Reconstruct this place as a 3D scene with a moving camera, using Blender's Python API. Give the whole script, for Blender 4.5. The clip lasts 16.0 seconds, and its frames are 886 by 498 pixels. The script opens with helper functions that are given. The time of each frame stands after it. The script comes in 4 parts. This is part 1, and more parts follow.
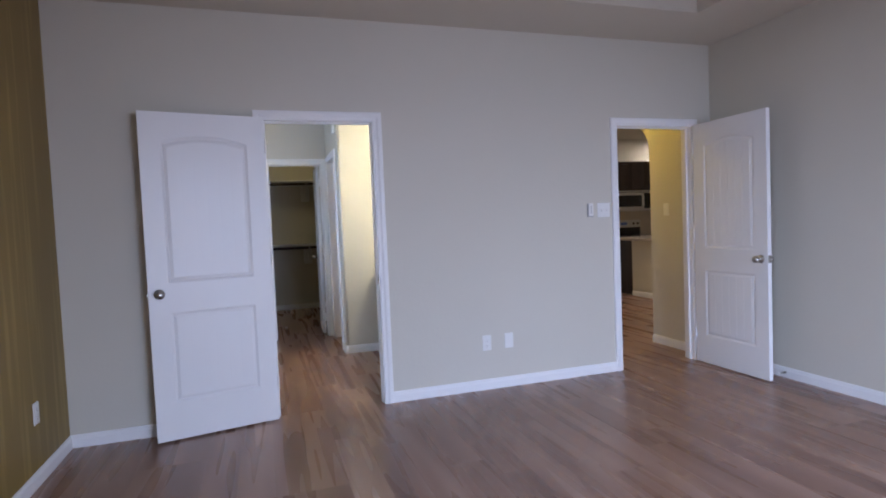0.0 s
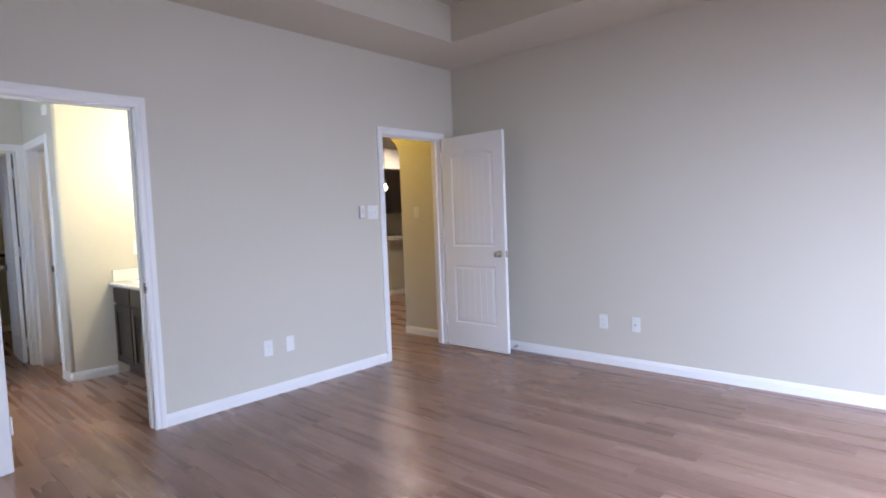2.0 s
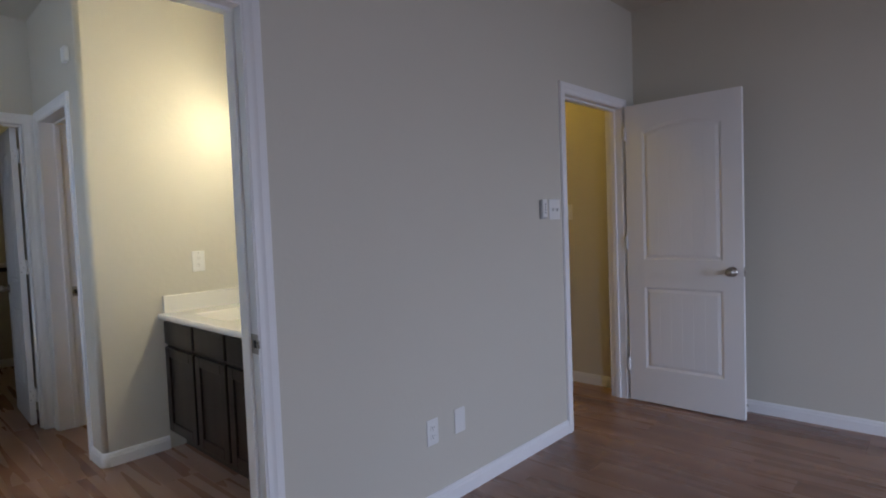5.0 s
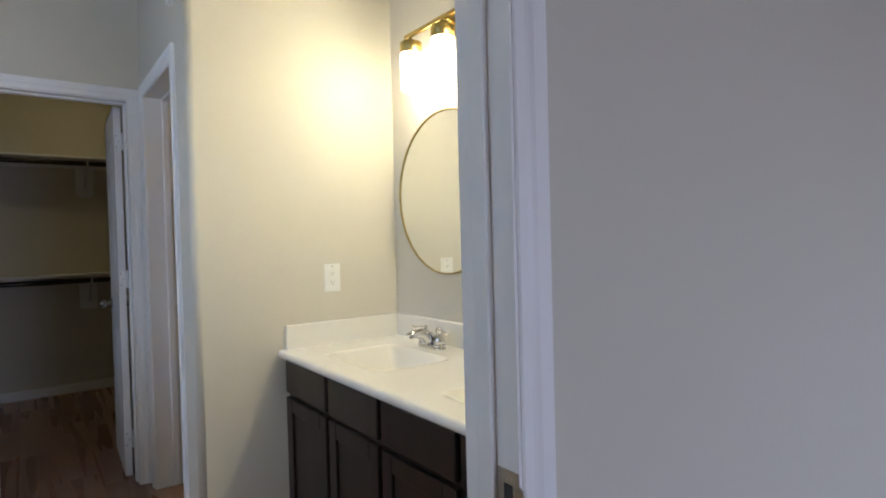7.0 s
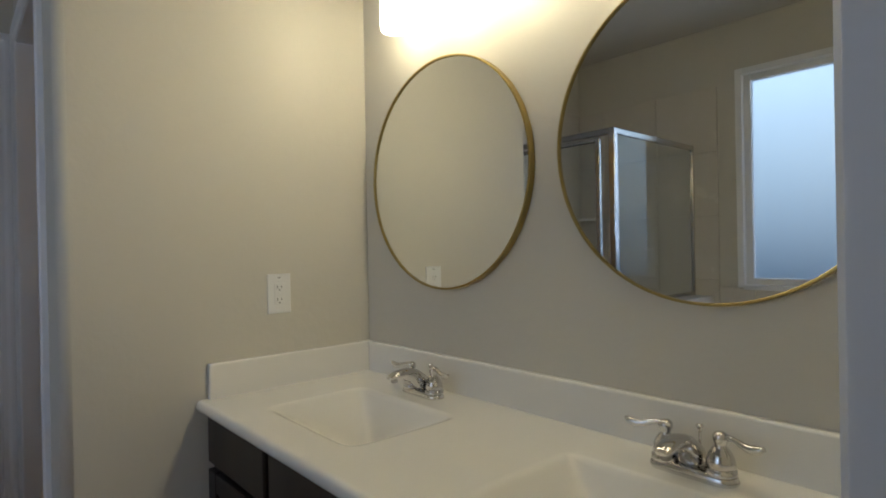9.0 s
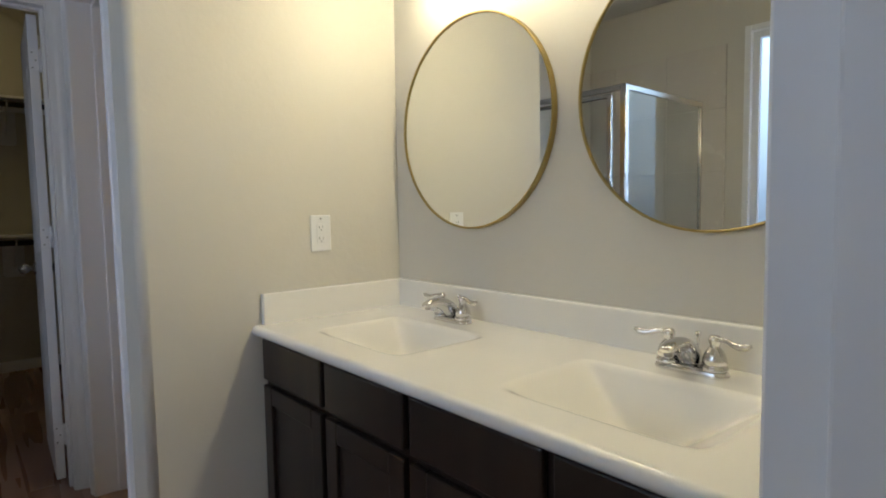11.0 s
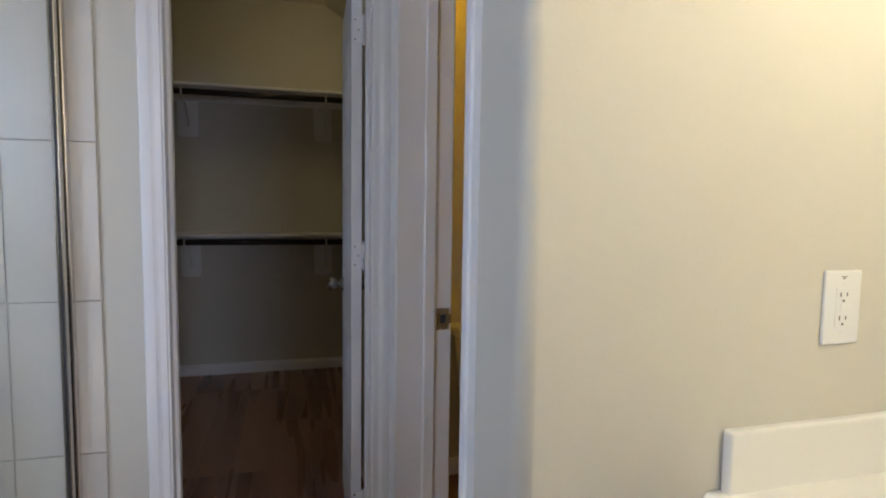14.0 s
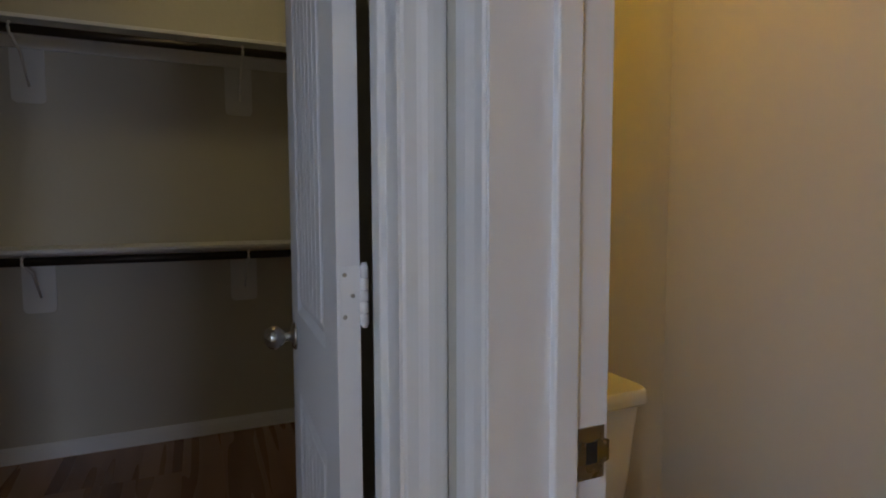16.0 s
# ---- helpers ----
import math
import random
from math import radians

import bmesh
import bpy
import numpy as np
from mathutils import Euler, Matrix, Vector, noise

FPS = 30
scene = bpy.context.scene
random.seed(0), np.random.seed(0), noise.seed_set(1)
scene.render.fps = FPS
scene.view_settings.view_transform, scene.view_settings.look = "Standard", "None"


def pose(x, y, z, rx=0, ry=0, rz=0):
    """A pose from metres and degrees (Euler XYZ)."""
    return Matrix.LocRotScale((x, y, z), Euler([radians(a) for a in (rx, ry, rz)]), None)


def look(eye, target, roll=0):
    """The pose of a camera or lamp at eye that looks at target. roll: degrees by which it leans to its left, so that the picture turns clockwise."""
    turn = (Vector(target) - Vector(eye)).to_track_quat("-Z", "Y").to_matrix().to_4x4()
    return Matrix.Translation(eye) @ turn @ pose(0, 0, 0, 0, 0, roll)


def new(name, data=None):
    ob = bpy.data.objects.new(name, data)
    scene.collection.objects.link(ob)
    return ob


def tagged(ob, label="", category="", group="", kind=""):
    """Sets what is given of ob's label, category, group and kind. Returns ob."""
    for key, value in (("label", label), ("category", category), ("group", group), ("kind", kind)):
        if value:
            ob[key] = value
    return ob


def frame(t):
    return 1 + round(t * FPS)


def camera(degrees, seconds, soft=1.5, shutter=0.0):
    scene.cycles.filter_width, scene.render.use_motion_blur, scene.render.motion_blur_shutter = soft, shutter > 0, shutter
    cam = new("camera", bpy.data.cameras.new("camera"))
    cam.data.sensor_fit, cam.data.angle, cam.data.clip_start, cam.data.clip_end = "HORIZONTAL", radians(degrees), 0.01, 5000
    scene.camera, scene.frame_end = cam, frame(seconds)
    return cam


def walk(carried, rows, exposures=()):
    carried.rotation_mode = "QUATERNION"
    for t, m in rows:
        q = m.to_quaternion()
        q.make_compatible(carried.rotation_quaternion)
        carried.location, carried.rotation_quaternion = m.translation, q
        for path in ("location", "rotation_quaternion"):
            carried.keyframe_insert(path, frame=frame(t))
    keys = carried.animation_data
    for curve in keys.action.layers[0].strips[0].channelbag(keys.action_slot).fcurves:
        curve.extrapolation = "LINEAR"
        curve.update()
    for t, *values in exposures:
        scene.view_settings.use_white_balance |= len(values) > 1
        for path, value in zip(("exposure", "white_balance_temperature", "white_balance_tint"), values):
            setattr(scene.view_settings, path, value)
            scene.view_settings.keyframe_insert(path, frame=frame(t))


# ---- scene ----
cam = camera(77.1, 16.0, soft=1.9)
PATH = [
    (0, (0.209, 0.709, 1.29), (0.821, 2.611, 1.198), -2.4),
    (0.5, (0.047, 0.545, 1.304), (0.914, 2.345, 1.199), -2.4),
    (1, (-0.124, 0.507, 1.311), (0.983, 2.169, 1.201), -2.5),
    (1.5, (-0.257, 0.647, 1.32), (1.063, 2.145, 1.199), -2.4),
    (2, (-0.313, 0.917, 1.299), (1.159, 2.265, 1.176), -2.2),
    (2.5, (-0.242, 1.146, 1.276), (1.267, 2.454, 1.168), -2.4),
    (3, (-0.227, 1.52, 1.279), (1.305, 2.802, 1.175), -2.2),
    (3.2, (-0.225, 1.678, 1.293), (1.316, 2.948, 1.186), -2.1),
    (5.3, (0.136, 3.095, 1.295), (1.552, 4.505, 1.217), -2.1),
    (5.5, (0.18, 3.213, 1.272), (1.556, 4.662, 1.214), -1.9),
    (6, (0.24, 3.499, 1.276), (1.522, 5.033, 1.227), -1.8),
    (6.5, (0.311, 3.789, 1.273), (1.539, 5.367, 1.231), -1.5),
    (7, (0.445, 4.084, 1.272), (1.645, 5.683, 1.237), -1.5),
    (7.5, (0.534, 4.329, 1.28), (1.727, 5.934, 1.243), -1.5),
    (8, (0.617, 4.544, 1.286), (1.819, 6.142, 1.259), -1.4),
    (8.5, (0.703, 4.662, 1.279), (1.946, 6.229, 1.268), -1.1),
    (9, (0.762, 4.708, 1.249), (2.088, 6.205, 1.244), -1.1),
    (9.2, (0.74, 4.719, 1.227), (2.113, 6.174, 1.22), -0.9),
    (11.3, (0.565, 4.605, 1.166), (1.843, 6.135, 1.007), -1.3),
    (11.5, (0.556, 4.599, 1.147), (1.756, 6.194, 1.013), -0.4),
    (12, (0.577, 4.6, 1.185), (1.448, 6.394, 1.033), -0.3),
    (12.5, (0.587, 4.782, 1.23), (1.25, 6.663, 1.078), 0.4),
    (13, (0.585, 5.052, 1.265), (1.172, 6.958, 1.109), 0.6),
    (13.5, (0.622, 5.371, 1.289), (1.174, 7.287, 1.13), 0.9),
    (14, (0.648, 5.67, 1.276), (1.175, 7.592, 1.117), 0.8),
    (14.5, (0.663, 5.945, 1.247), (1.237, 7.855, 1.089), 0.6),
    (15, (0.667, 6.178, 1.22), (1.361, 8.047, 1.063), 0.5),
    (15.5, (0.662, 6.465, 1.221), (1.446, 8.297, 1.057), -0.1),
    (16, (0.661, 6.77, 1.227), (1.466, 8.595, 1.082), -0.2),
]
EXPOSURES = [(0.0, -0.36, 6200, 12), (0.5, -0.45, 6240, 12), (1.0, -0.31, 6300, 11), (2.5, 0.04, 6520, 10), (3.2, -0.16, 6540, 10), (5.3, -1.18, 6480, 10), (6.5, -0.80, 6430, 10), (8.0, -1.08, 6350, 8), (9.0, -1.93, 6500, 10), (11.3, -1.02, 6480, 10), (12.5, -0.72, 6520, 11), (13.0, -0.86, 6550, 12), (14.0, -0.68, 6550, 12), (15.0, -0.27, 6480, 11), (16.0, -0.62, 6600, 11)]
WINDOW_POWER, BACKDROP, SHADE_GLOW = 130.0, 6.0, 60.0
walk(cam, [(t, look(eye, target, roll)) for t, eye, target, roll in PATH], EXPOSURES)

# ---- light ----
world = bpy.data.worlds.new("world")
scene.world = world
world.use_nodes = True
wn, wl = world.node_tree.nodes, world.node_tree.links
sky = wn.new("ShaderNodeTexSky")
sky.sky_type, sky.sun_disc = "NISHITA", False
sky.sun_elevation, sky.sun_rotation = radians(35), radians(180)
wl.new(sky.outputs[0], wn["Background"].inputs[0])
wn["Background"].inputs[1].default_value = 0.08


def lamp(name, kind, m, power, color, size=0.1, size_y=None):
    data = bpy.data.lights.new(name, kind)
    data.energy, data.color = power, color
    if kind == "AREA":
        data.size, data.spread = size, radians(130)
        if size_y:
            data.shape, data.size_y = "RECTANGLE", size_y
    elif kind == "SUN":
        data.angle = radians(size)
    else:
        data.shadow_soft_size = size
    ob = new(name, data)
    ob.matrix_world = m
    return ob


DAY = (0.585, 0.70, 1.0)
lamp("sun", "SUN", look((0, -20, 14), (0, 0, 0)), 1.0, (1.0, 0.96, 0.9), 12)
for wx, share in ((1.85, 1.50), (3.30, 0.25)):
    lamp("window_daylight", "AREA", look((wx, -1.52, 1.40), (wx, 1.4, -1.4)), WINDOW_POWER * share, DAY, 1.1, 1.5)
lamp("window_daylight", "AREA", look((-1.12, 0.20, 1.40), (1.8, 0.20, -1.4)), WINDOW_POWER * 1.05, DAY, 1.5, 1.5)
lamp("bathroom_window_daylight", "AREA", look((-1.25, 5.28, 1.70), (0.6, 6.9, 1.15)), 12.5, DAY, 0.6, 1.1)

# ---- materials ----


def mat(name, color, rough=0.5, metal=0.0, trans=0.0, bump=0.0, bump_scale=60.0, vary=0.0, vary_scale=1.5, spec=0.5, coat=0.0):
    m = bpy.data.materials.new(name)
    m.use_nodes = True
    n, l = m.node_tree.nodes, m.node_tree.links
    b = n["Principled BSDF"]
    b.inputs["Base Color"].default_value = (*color, 1)
    b.inputs["Roughness"].default_value = rough
    b.inputs["Metallic"].default_value = metal
    b.inputs["Transmission Weight"].default_value = trans
    b.inputs["Specular IOR Level"].default_value = spec
    b.inputs["Coat Weight"].default_value = coat
    co = n.new("ShaderNodeTexCoord")
    if bump:
        t = n.new("ShaderNodeTexNoise")
        t.inputs["Scale"].default_value, t.inputs["Detail"].default_value = bump_scale, 3
        bp = n.new("ShaderNodeBump")
        bp.inputs["Strength"].default_value, bp.inputs["Distance"].default_value = bump, 0.004
        l.new(co.outputs["Object"], t.inputs["Vector"])
        l.new(t.outputs[0], bp.inputs["Height"])
        l.new(bp.outputs[0], b.inputs["Normal"])
    if vary:
        t = n.new("ShaderNodeTexNoise")
        t.inputs["Scale"].default_value, t.inputs["Detail"].default_value = vary_scale, 4
        mx = n.new("ShaderNodeMix")
        mx.data_type = "RGBA"
        mx.inputs[6].default_value = (*[c * (1 - vary) for c in color], 1)
        mx.inputs[7].default_value = (*[min(1, c * (1 + vary)) for c in color], 1)
        l.new(co.outputs["Object"], t.inputs["Vector"])
        l.new(t.outputs[0], mx.inputs[0])
        l.new(mx.outputs[2], b.inputs["Base Color"])
        mr = n.new("ShaderNodeMapRange")
        mr.inputs[3].default_value, mr.inputs[4].default_value = max(0.02, rough - 0.08), min(1, rough + 0.08)
        l.new(t.outputs[0], mr.inputs[0])
        l.new(mr.outputs[0], b.inputs["Roughness"])
    return m


def glow(name, color, strength):
    m = bpy.data.materials.new(name)
    m.use_nodes = True
    b = m.node_tree.nodes["Principled BSDF"]
    b.inputs["Base Color"].default_value = (*color, 1)
    b.inputs["Emission Color"].default_value = (*color, 1)
    b.inputs["Emission Strength"].default_value = strength
    return m


M_WALL = mat("wall_paint", (0.63, 0.60, 0.52), 0.62, bump=0.24, bump_scale=34, vary=0.02, vary_scale=0.8)
M_CEIL = mat("ceiling_paint", (0.62, 0.585, 0.505), 0.8, bump=0.3, bump_scale=45, vary=0.02)
M_TRIM = mat("trim_paint", (0.86, 0.86, 0.86), 0.42, vary=0.015, vary_scale=3)
M_DOOR = mat("door_paint", (0.84, 0.84, 0.84), 0.38, bump=0.05, bump_scale=90, vary=0.015, vary_scale=2)
M_PLATE = mat("plate_plastic", (0.82, 0.82, 0.80), 0.3, vary=0.01)
# grey for the painted-in shade of outlet slots and for the cover's print
M_SLOT = mat("slot_shade_and_print", (0.17, 0.16, 0.15), 0.7)
M_DARK = mat("dark_slot", (0.02, 0.02, 0.02), 0.6)
M_NICKEL = mat("satin_nickel", (0.42, 0.40, 0.37), 0.28, 1.0, vary=0.06, vary_scale=30)
M_CHROME = mat("chrome", (0.68, 0.67, 0.66), 0.07, 1.0)
M_STEEL = mat("polished_aluminium", (0.62, 0.60, 0.57), 0.16, 1.0, vary=0.05, vary_scale=8)
M_BRASS = mat("brushed_brass", (0.40, 0.30, 0.11), 0.34, 1.0, vary=0.08, vary_scale=20)
M_MIRROR = mat("mirror_silver", (0.88, 0.90, 0.89), 0.0, 1.0)
M_GLASS = mat("clear_glass", (0.93, 0.97, 0.95), 0.0, 0.0, 1.0)
M_FROST = mat("obscure_glass", (0.9, 0.95, 1.0), 0.30, 0.0, 1.0, bump=0.1, bump_scale=120)
M_MARBLE = mat("cultured_marble", (0.84, 0.82, 0.76), 0.16, vary=0.02, vary_scale=5, coat=0.3)
M_CERAMIC = mat("vitreous_china", (0.82, 0.80, 0.76), 0.1, vary=0.01, coat=0.4)
M_TILE = mat("wall_tile", (0.67, 0.625, 0.55), 0.25, bump=0.03, bump_scale=12, vary=0.07, vary_scale=4)
M_GROUT = mat("grout", (0.52, 0.48, 0.42), 0.85, bump=0.2, bump_scale=200, vary=0.05)
M_ROD = mat("bronze_rod", (0.045, 0.035, 0.03), 0.35, 0.6, vary=0.1, vary_scale=10)
M_PAPER = mat("tissue_paper", (0.85, 0.84, 0.82), 0.9, bump=0.2, bump_scale=150, vary=0.02)
M_BLACK = mat("black_enamel", (0.012, 0.012, 0.013), 0.12, vary=0.2)
M_STONE = mat("dark_granite", (0.04, 0.035, 0.03), 0.15, vary=0.5, vary_scale=90)
M_TUB = mat("tub_acrylic", (0.84, 0.84, 0.83), 0.12, vary=0.01, coat=0.3)
# bulb light put into the shade glass as its own glow; no bulbs are modelled
M_SHADE = glow("lit_shade_glass", (0.98, 0.88, 0.63), SHADE_GLOW)
M_WARMBULB = glow("warm_bulb_glow", (1.0, 0.565, 0.025), 37.0)
M_CLOSETBULB = glow("closet_bulb_glow", (1.0, 0.82, 0.42), 12.5)
M_HALLBULB = glow("hall_bulb_glow", (1.0, 0.68, 0.13), 75.0)


def wood(name, tones, rough, stretch, scale, per_piece=0.0, fine=0.5, gloss=0.5):
    """Wood grain from two stretched noises; per_piece shifts tone and grain from plank to plank."""
    m = bpy.data.materials.new(name)
    m.use_nodes = True
    n, l = m.node_tree.nodes, m.node_tree.links
    b = n["Principled BSDF"]

    def maths(op, x, y, z=None):
        k = n.new("ShaderNodeMath")
        k.operation = op
        for i, v in enumerate((x, y, z)):
            if v is None:
                continue
            if isinstance(v, (int, float)):
                k.inputs[i].default_value = v
            else:
                l.new(v, k.inputs[i])
        return k.outputs[0]

    def noise(src, size, detail, twist):
        mp, t = n.new("ShaderNodeMapping"), n.new("ShaderNodeTexNoise")
        mp.inputs["Scale"].default_value = size
        t.inputs["Scale"].default_value, t.inputs["Detail"].default_value, t.inputs["Distortion"].default_value = scale, detail, twist
        l.new(src, mp.inputs[0])
        l.new(mp.outputs[0], t.inputs[0])
        return t.outputs[0]

    src = n.new("ShaderNodeTexCoord").outputs["Object"]
    if per_piece:
        info, isl = n.new("ShaderNodeObjectInfo"), n.new("ShaderNodeNewGeometry")
        rnd = maths("ADD", info.outputs["Random"], isl.outputs["Random Per Island"])
        mul, sh = n.new("ShaderNodeVectorMath"), n.new("ShaderNodeVectorMath")
        mul.operation = "SCALE"
        mul.inputs[0].default_value = (37, 23, 11)
        l.new(rnd, mul.inputs["Scale"])
        l.new(src, sh.inputs[0])
        l.new(mul.outputs[0], sh.inputs[1])
        src = sh.outputs[0]
    broad = noise(src, stretch, 0.6, 0.25)
    grain = noise(src, (stretch[0] * 2.6, stretch[1] * 1.6, stretch[2]), 0.5, 0.1)
    val = maths("MULTIPLY_ADD", grain, fine, maths("MULTIPLY", broad, 1.0 - fine))
    if per_piece:
        val = maths("MULTIPLY_ADD", maths("SUBTRACT", maths("FRACT", rnd, 0.0), 0.5), per_piece, val)
    ramp = n.new("ShaderNodeValToRGB")
    el = ramp.color_ramp.elements
    el[0].position, el[0].color = 0.27, (*tones[0], 1)
    el[1].position, el[1].color = 0.75, (*tones[2], 1)
    mid = el.new(0.50)
    mid.color = (*tones[1], 1)
    l.new(val, ramp.inputs[0])
    l.new(ramp.outputs[0], b.inputs["Base Color"])
    mr = n.new("ShaderNodeMapRange")
    mr.inputs[3].default_value, mr.inputs[4].default_value = rough - 0.04, rough + 0.06
    l.new(grain, mr.inputs[0])
    l.new(mr.outputs[0], b.inputs["Roughness"])
    b.inputs["Specular IOR Level"].default_value = gloss
    return m


M_FLOOR = wood("vinyl_plank", ((0.185, 0.100, 0.072), (0.275, 0.158, 0.115), (0.385, 0.245, 0.182)), 0.27, (3.2, 0.30, 1), 1.9, 0.07, fine=0.22)
M_CAB = wood("espresso_cabinet_wood", ((0.010, 0.006, 0.005), (0.018, 0.011, 0.008), (0.034, 0.021, 0.015)), 0.32, (6, 6, 0.7), 2.0, fine=0.3)


def accent():
    """Olive faux-finished paint with faint upright brush streaks."""
    m = mat("olive_accent_paint", (0.20, 0.145, 0.045), 0.5)
    n, l = m.node_tree.nodes, m.node_tree.links
    co, mp = n.new("ShaderNodeTexCoord"), n.new("ShaderNodeMapping")
    mp.inputs["Scale"].default_value = (1, 14, 0.7)
    t, r, mx = n.new("ShaderNodeTexNoise"), n.new("ShaderNodeValToRGB"), n.new("ShaderNodeMix")
    t.inputs["Scale"].default_value, t.inputs["Detail"].default_value = 1.3, 2
    r.color_ramp.elements[0].position, r.color_ramp.elements[1].position = 0.52, 0.66
    mx.data_type = "RGBA"
    mx.inputs[6].default_value, mx.inputs[7].default_value = (0.24, 0.160, 0.040, 1), (0.33, 0.230, 0.068, 1)
    l.new(co.outputs["Object"], mp.inputs[0])
    l.new(mp.outputs[0], t.inputs[0])
    l.new(t.outputs[0], r.inputs[0])
    l.new(r.outputs[0], mx.inputs[0])
    l.new(mx.outputs[2], n["Principled BSDF"].inputs["Base Color"])
    return m


M_OLIVE = accent()

# ---- mesh helpers ----


def part(name, bm, material, parent=None, label=""):
    """Link a bmesh as one mesh object, under a thing where one is given."""
    me = bpy.data.meshes.new(name)
    bm.normal_update()
    bm.to_mesh(me)
    bm.free()
    me.materials.append(material)
    ob = new(name, me)
    if parent:
        ob.parent = parent
    if label:
        tagged(ob, label)
    return ob


def thing(name, label, category, group="", m=None):
    ob = new(name)
    ob.empty_display_size = 0.1
    tagged(ob, label, category, group)
    if m:
        ob.matrix_world = m
    return ob


def fixed(ob, label, category):
    return tagged(ob, label, category, kind="structure")


def box(bm, x0, x1, y0, y1, z0, z1, bevel=0.0, segments=2):
    r = bmesh.ops.create_cube(bm, size=1, matrix=Matrix.Translation(((x0 + x1) / 2, (y0 + y1) / 2, (z0 + z1) / 2)) @ Matrix.Diagonal((x1 - x0, y1 - y0, z1 - z0, 1)))
    if bevel:
        es = list({e for v in r["verts"] for e in v.link_edges})
        bmesh.ops.bevel(bm, geom=es, offset=bevel, segments=segments, affect="EDGES", profile=0.5, clamp_overlap=True)
    return bm


def block(x0, x1, y0, y1, z0, z1, bevel=0.0, segments=2):
    return box(bmesh.new(), x0, x1, y0, y1, z0, z1, bevel, segments)


def boxes(rows, bevel=0.0):
    bm = bmesh.new()
    for r in rows:
        box(bm, *r, bevel=bevel)
    return bm


def prism(bm, pts, d0, d1, m=None):
    """A polygon in local x, z, drawn out along local y from d0 to d1."""
    a = [bm.verts.new((x, d0, z)) for x, z in pts]
    b = [bm.verts.new((x, d1, z)) for x, z in pts]
    n = len(pts)
    fs = [bm.faces.new(a), bm.faces.new(b[::-1])]
    fs += [bm.faces.new((a[i], b[i], b[(i + 1) % n], a[(i + 1) % n])) for i in range(n)]
    bmesh.ops.recalc_face_normals(bm, faces=fs)
    if m:
        bmesh.ops.transform(bm, matrix=m, verts=a + b)
    return bm


def lathe(bm, profile, m=None, steps=24, sx=1.0, sy=1.0):
    """Turn (radius, height) rows round local z."""
    rings = [[bm.verts.new((r * sx * math.cos(k * math.tau / steps), r * sy * math.sin(k * math.tau / steps), z)) for k in range(steps)] for r, z in profile]
    fs = []
    for a, b in zip(rings, rings[1:]):
        fs += [bm.faces.new((a[k], a[(k + 1) % steps], b[(k + 1) % steps], b[k])) for k in range(steps)]
    fs += [bm.faces.new(rings[0][::-1]), bm.faces.new(rings[-1])]
    for f in fs:
        f.smooth = True
    fs[-1].smooth = fs[-2].smooth = False
    if m:
        bmesh.ops.transform(bm, matrix=m, verts=[v for r in rings for v in r])
    return bm


def tube(bm, pts, radii, steps=10):
    """A round bar through the points, with one radius or one for each point."""
    pts = [Vector(p) for p in pts]
    radii = radii if isinstance(radii, (list, tuple)) else [radii] * len(pts)
    rings = []
    for i, p in enumerate(pts):
        d = (pts[min(i + 1, len(pts) - 1)] - pts[max(i - 1, 0)]).normalized()
        q = d.to_track_quat("Z", "Y")
        rings.append([bm.verts.new(p + q @ Vector((radii[i] * math.cos(k * math.tau / steps), radii[i] * math.sin(k * math.tau / steps), 0))) for k in range(steps)])
    for a, b in zip(rings, rings[1:]):
        for k in range(steps):
            bm.faces.new((a[k], a[(k + 1) % steps], b[(k + 1) % steps], b[k])).smooth = True
    bm.faces.new(rings[0][::-1])
    bm.faces.new(rings[-1])
    return bm


CASING = [(0.005, 0.0), (0.005, 0.007), (0.008, 0.010), (0.024, 0.011), (0.030, 0.013), (0.037, 0.0165), (0.045, 0.0175), (0.058, 0.0175), (0.063, 0.016), (0.065, 0.013), (0.065, 0.0)]


def casing(a, b, top, m, parent):
    """Mitred moulding round an opening from a to b along local x, standing proud along local -y."""
    bm = bmesh.new()
    rows = []
    for u, d in CASING:
        rows.append([bm.verts.new(p) for p in ((a - u, -d, 0), (a - u, -d, top + u), (b + u, -d, top + u), (b + u, -d, 0))])
    for r, s in zip(rows, rows[1:]):
        for k in range(3):
            bm.faces.new((r[k], s[k], s[k + 1], r[k + 1]))
    bm.faces.new([r[0] for r in rows])
    bm.faces.new([r[3] for r in rows][::-1])
    bmesh.ops.recalc_face_normals(bm, faces=bm.faces[:])
    bmesh.ops.transform(bm, matrix=m, verts=bm.verts[:])
    return part("casing", bm, M_TRIM, parent)


def jambs(a, b, top, depth, m, parent, stop_at):
    """Lining of an opening with its stop strips; local y runs into the wall from 0 to depth."""
    t = 0.018
    for name, r in (("jamb", (a - t, a, -0.005, depth + 0.005, 0, top + t)), ("jamb", (b, b + t, -0.005, depth + 0.005, 0, top + t)), ("head_jamb", (a, b, -0.005, depth + 0.005, top, top + t))):
        bm = block(*r)
        bmesh.ops.transform(bm, matrix=m, verts=bm.verts[:])
        part(name, bm, M_TRIM, parent)
    s = 0.011
    for r in ((a - 0.004, a + s, stop_at, stop_at + 0.034, 0, top), (b - s, b + 0.004, stop_at, stop_at + 0.034, 0, top), (a + s - 0.001, b - s + 0.001, stop_at + 0.001, stop_at + 0.033, top - s, top + 0.004)):
        bm = block(*r, bevel=0.003)
        bmesh.ops.transform(bm, matrix=m, verts=bm.verts[:])
        part("stop_strip", bm, M_TRIM, parent)


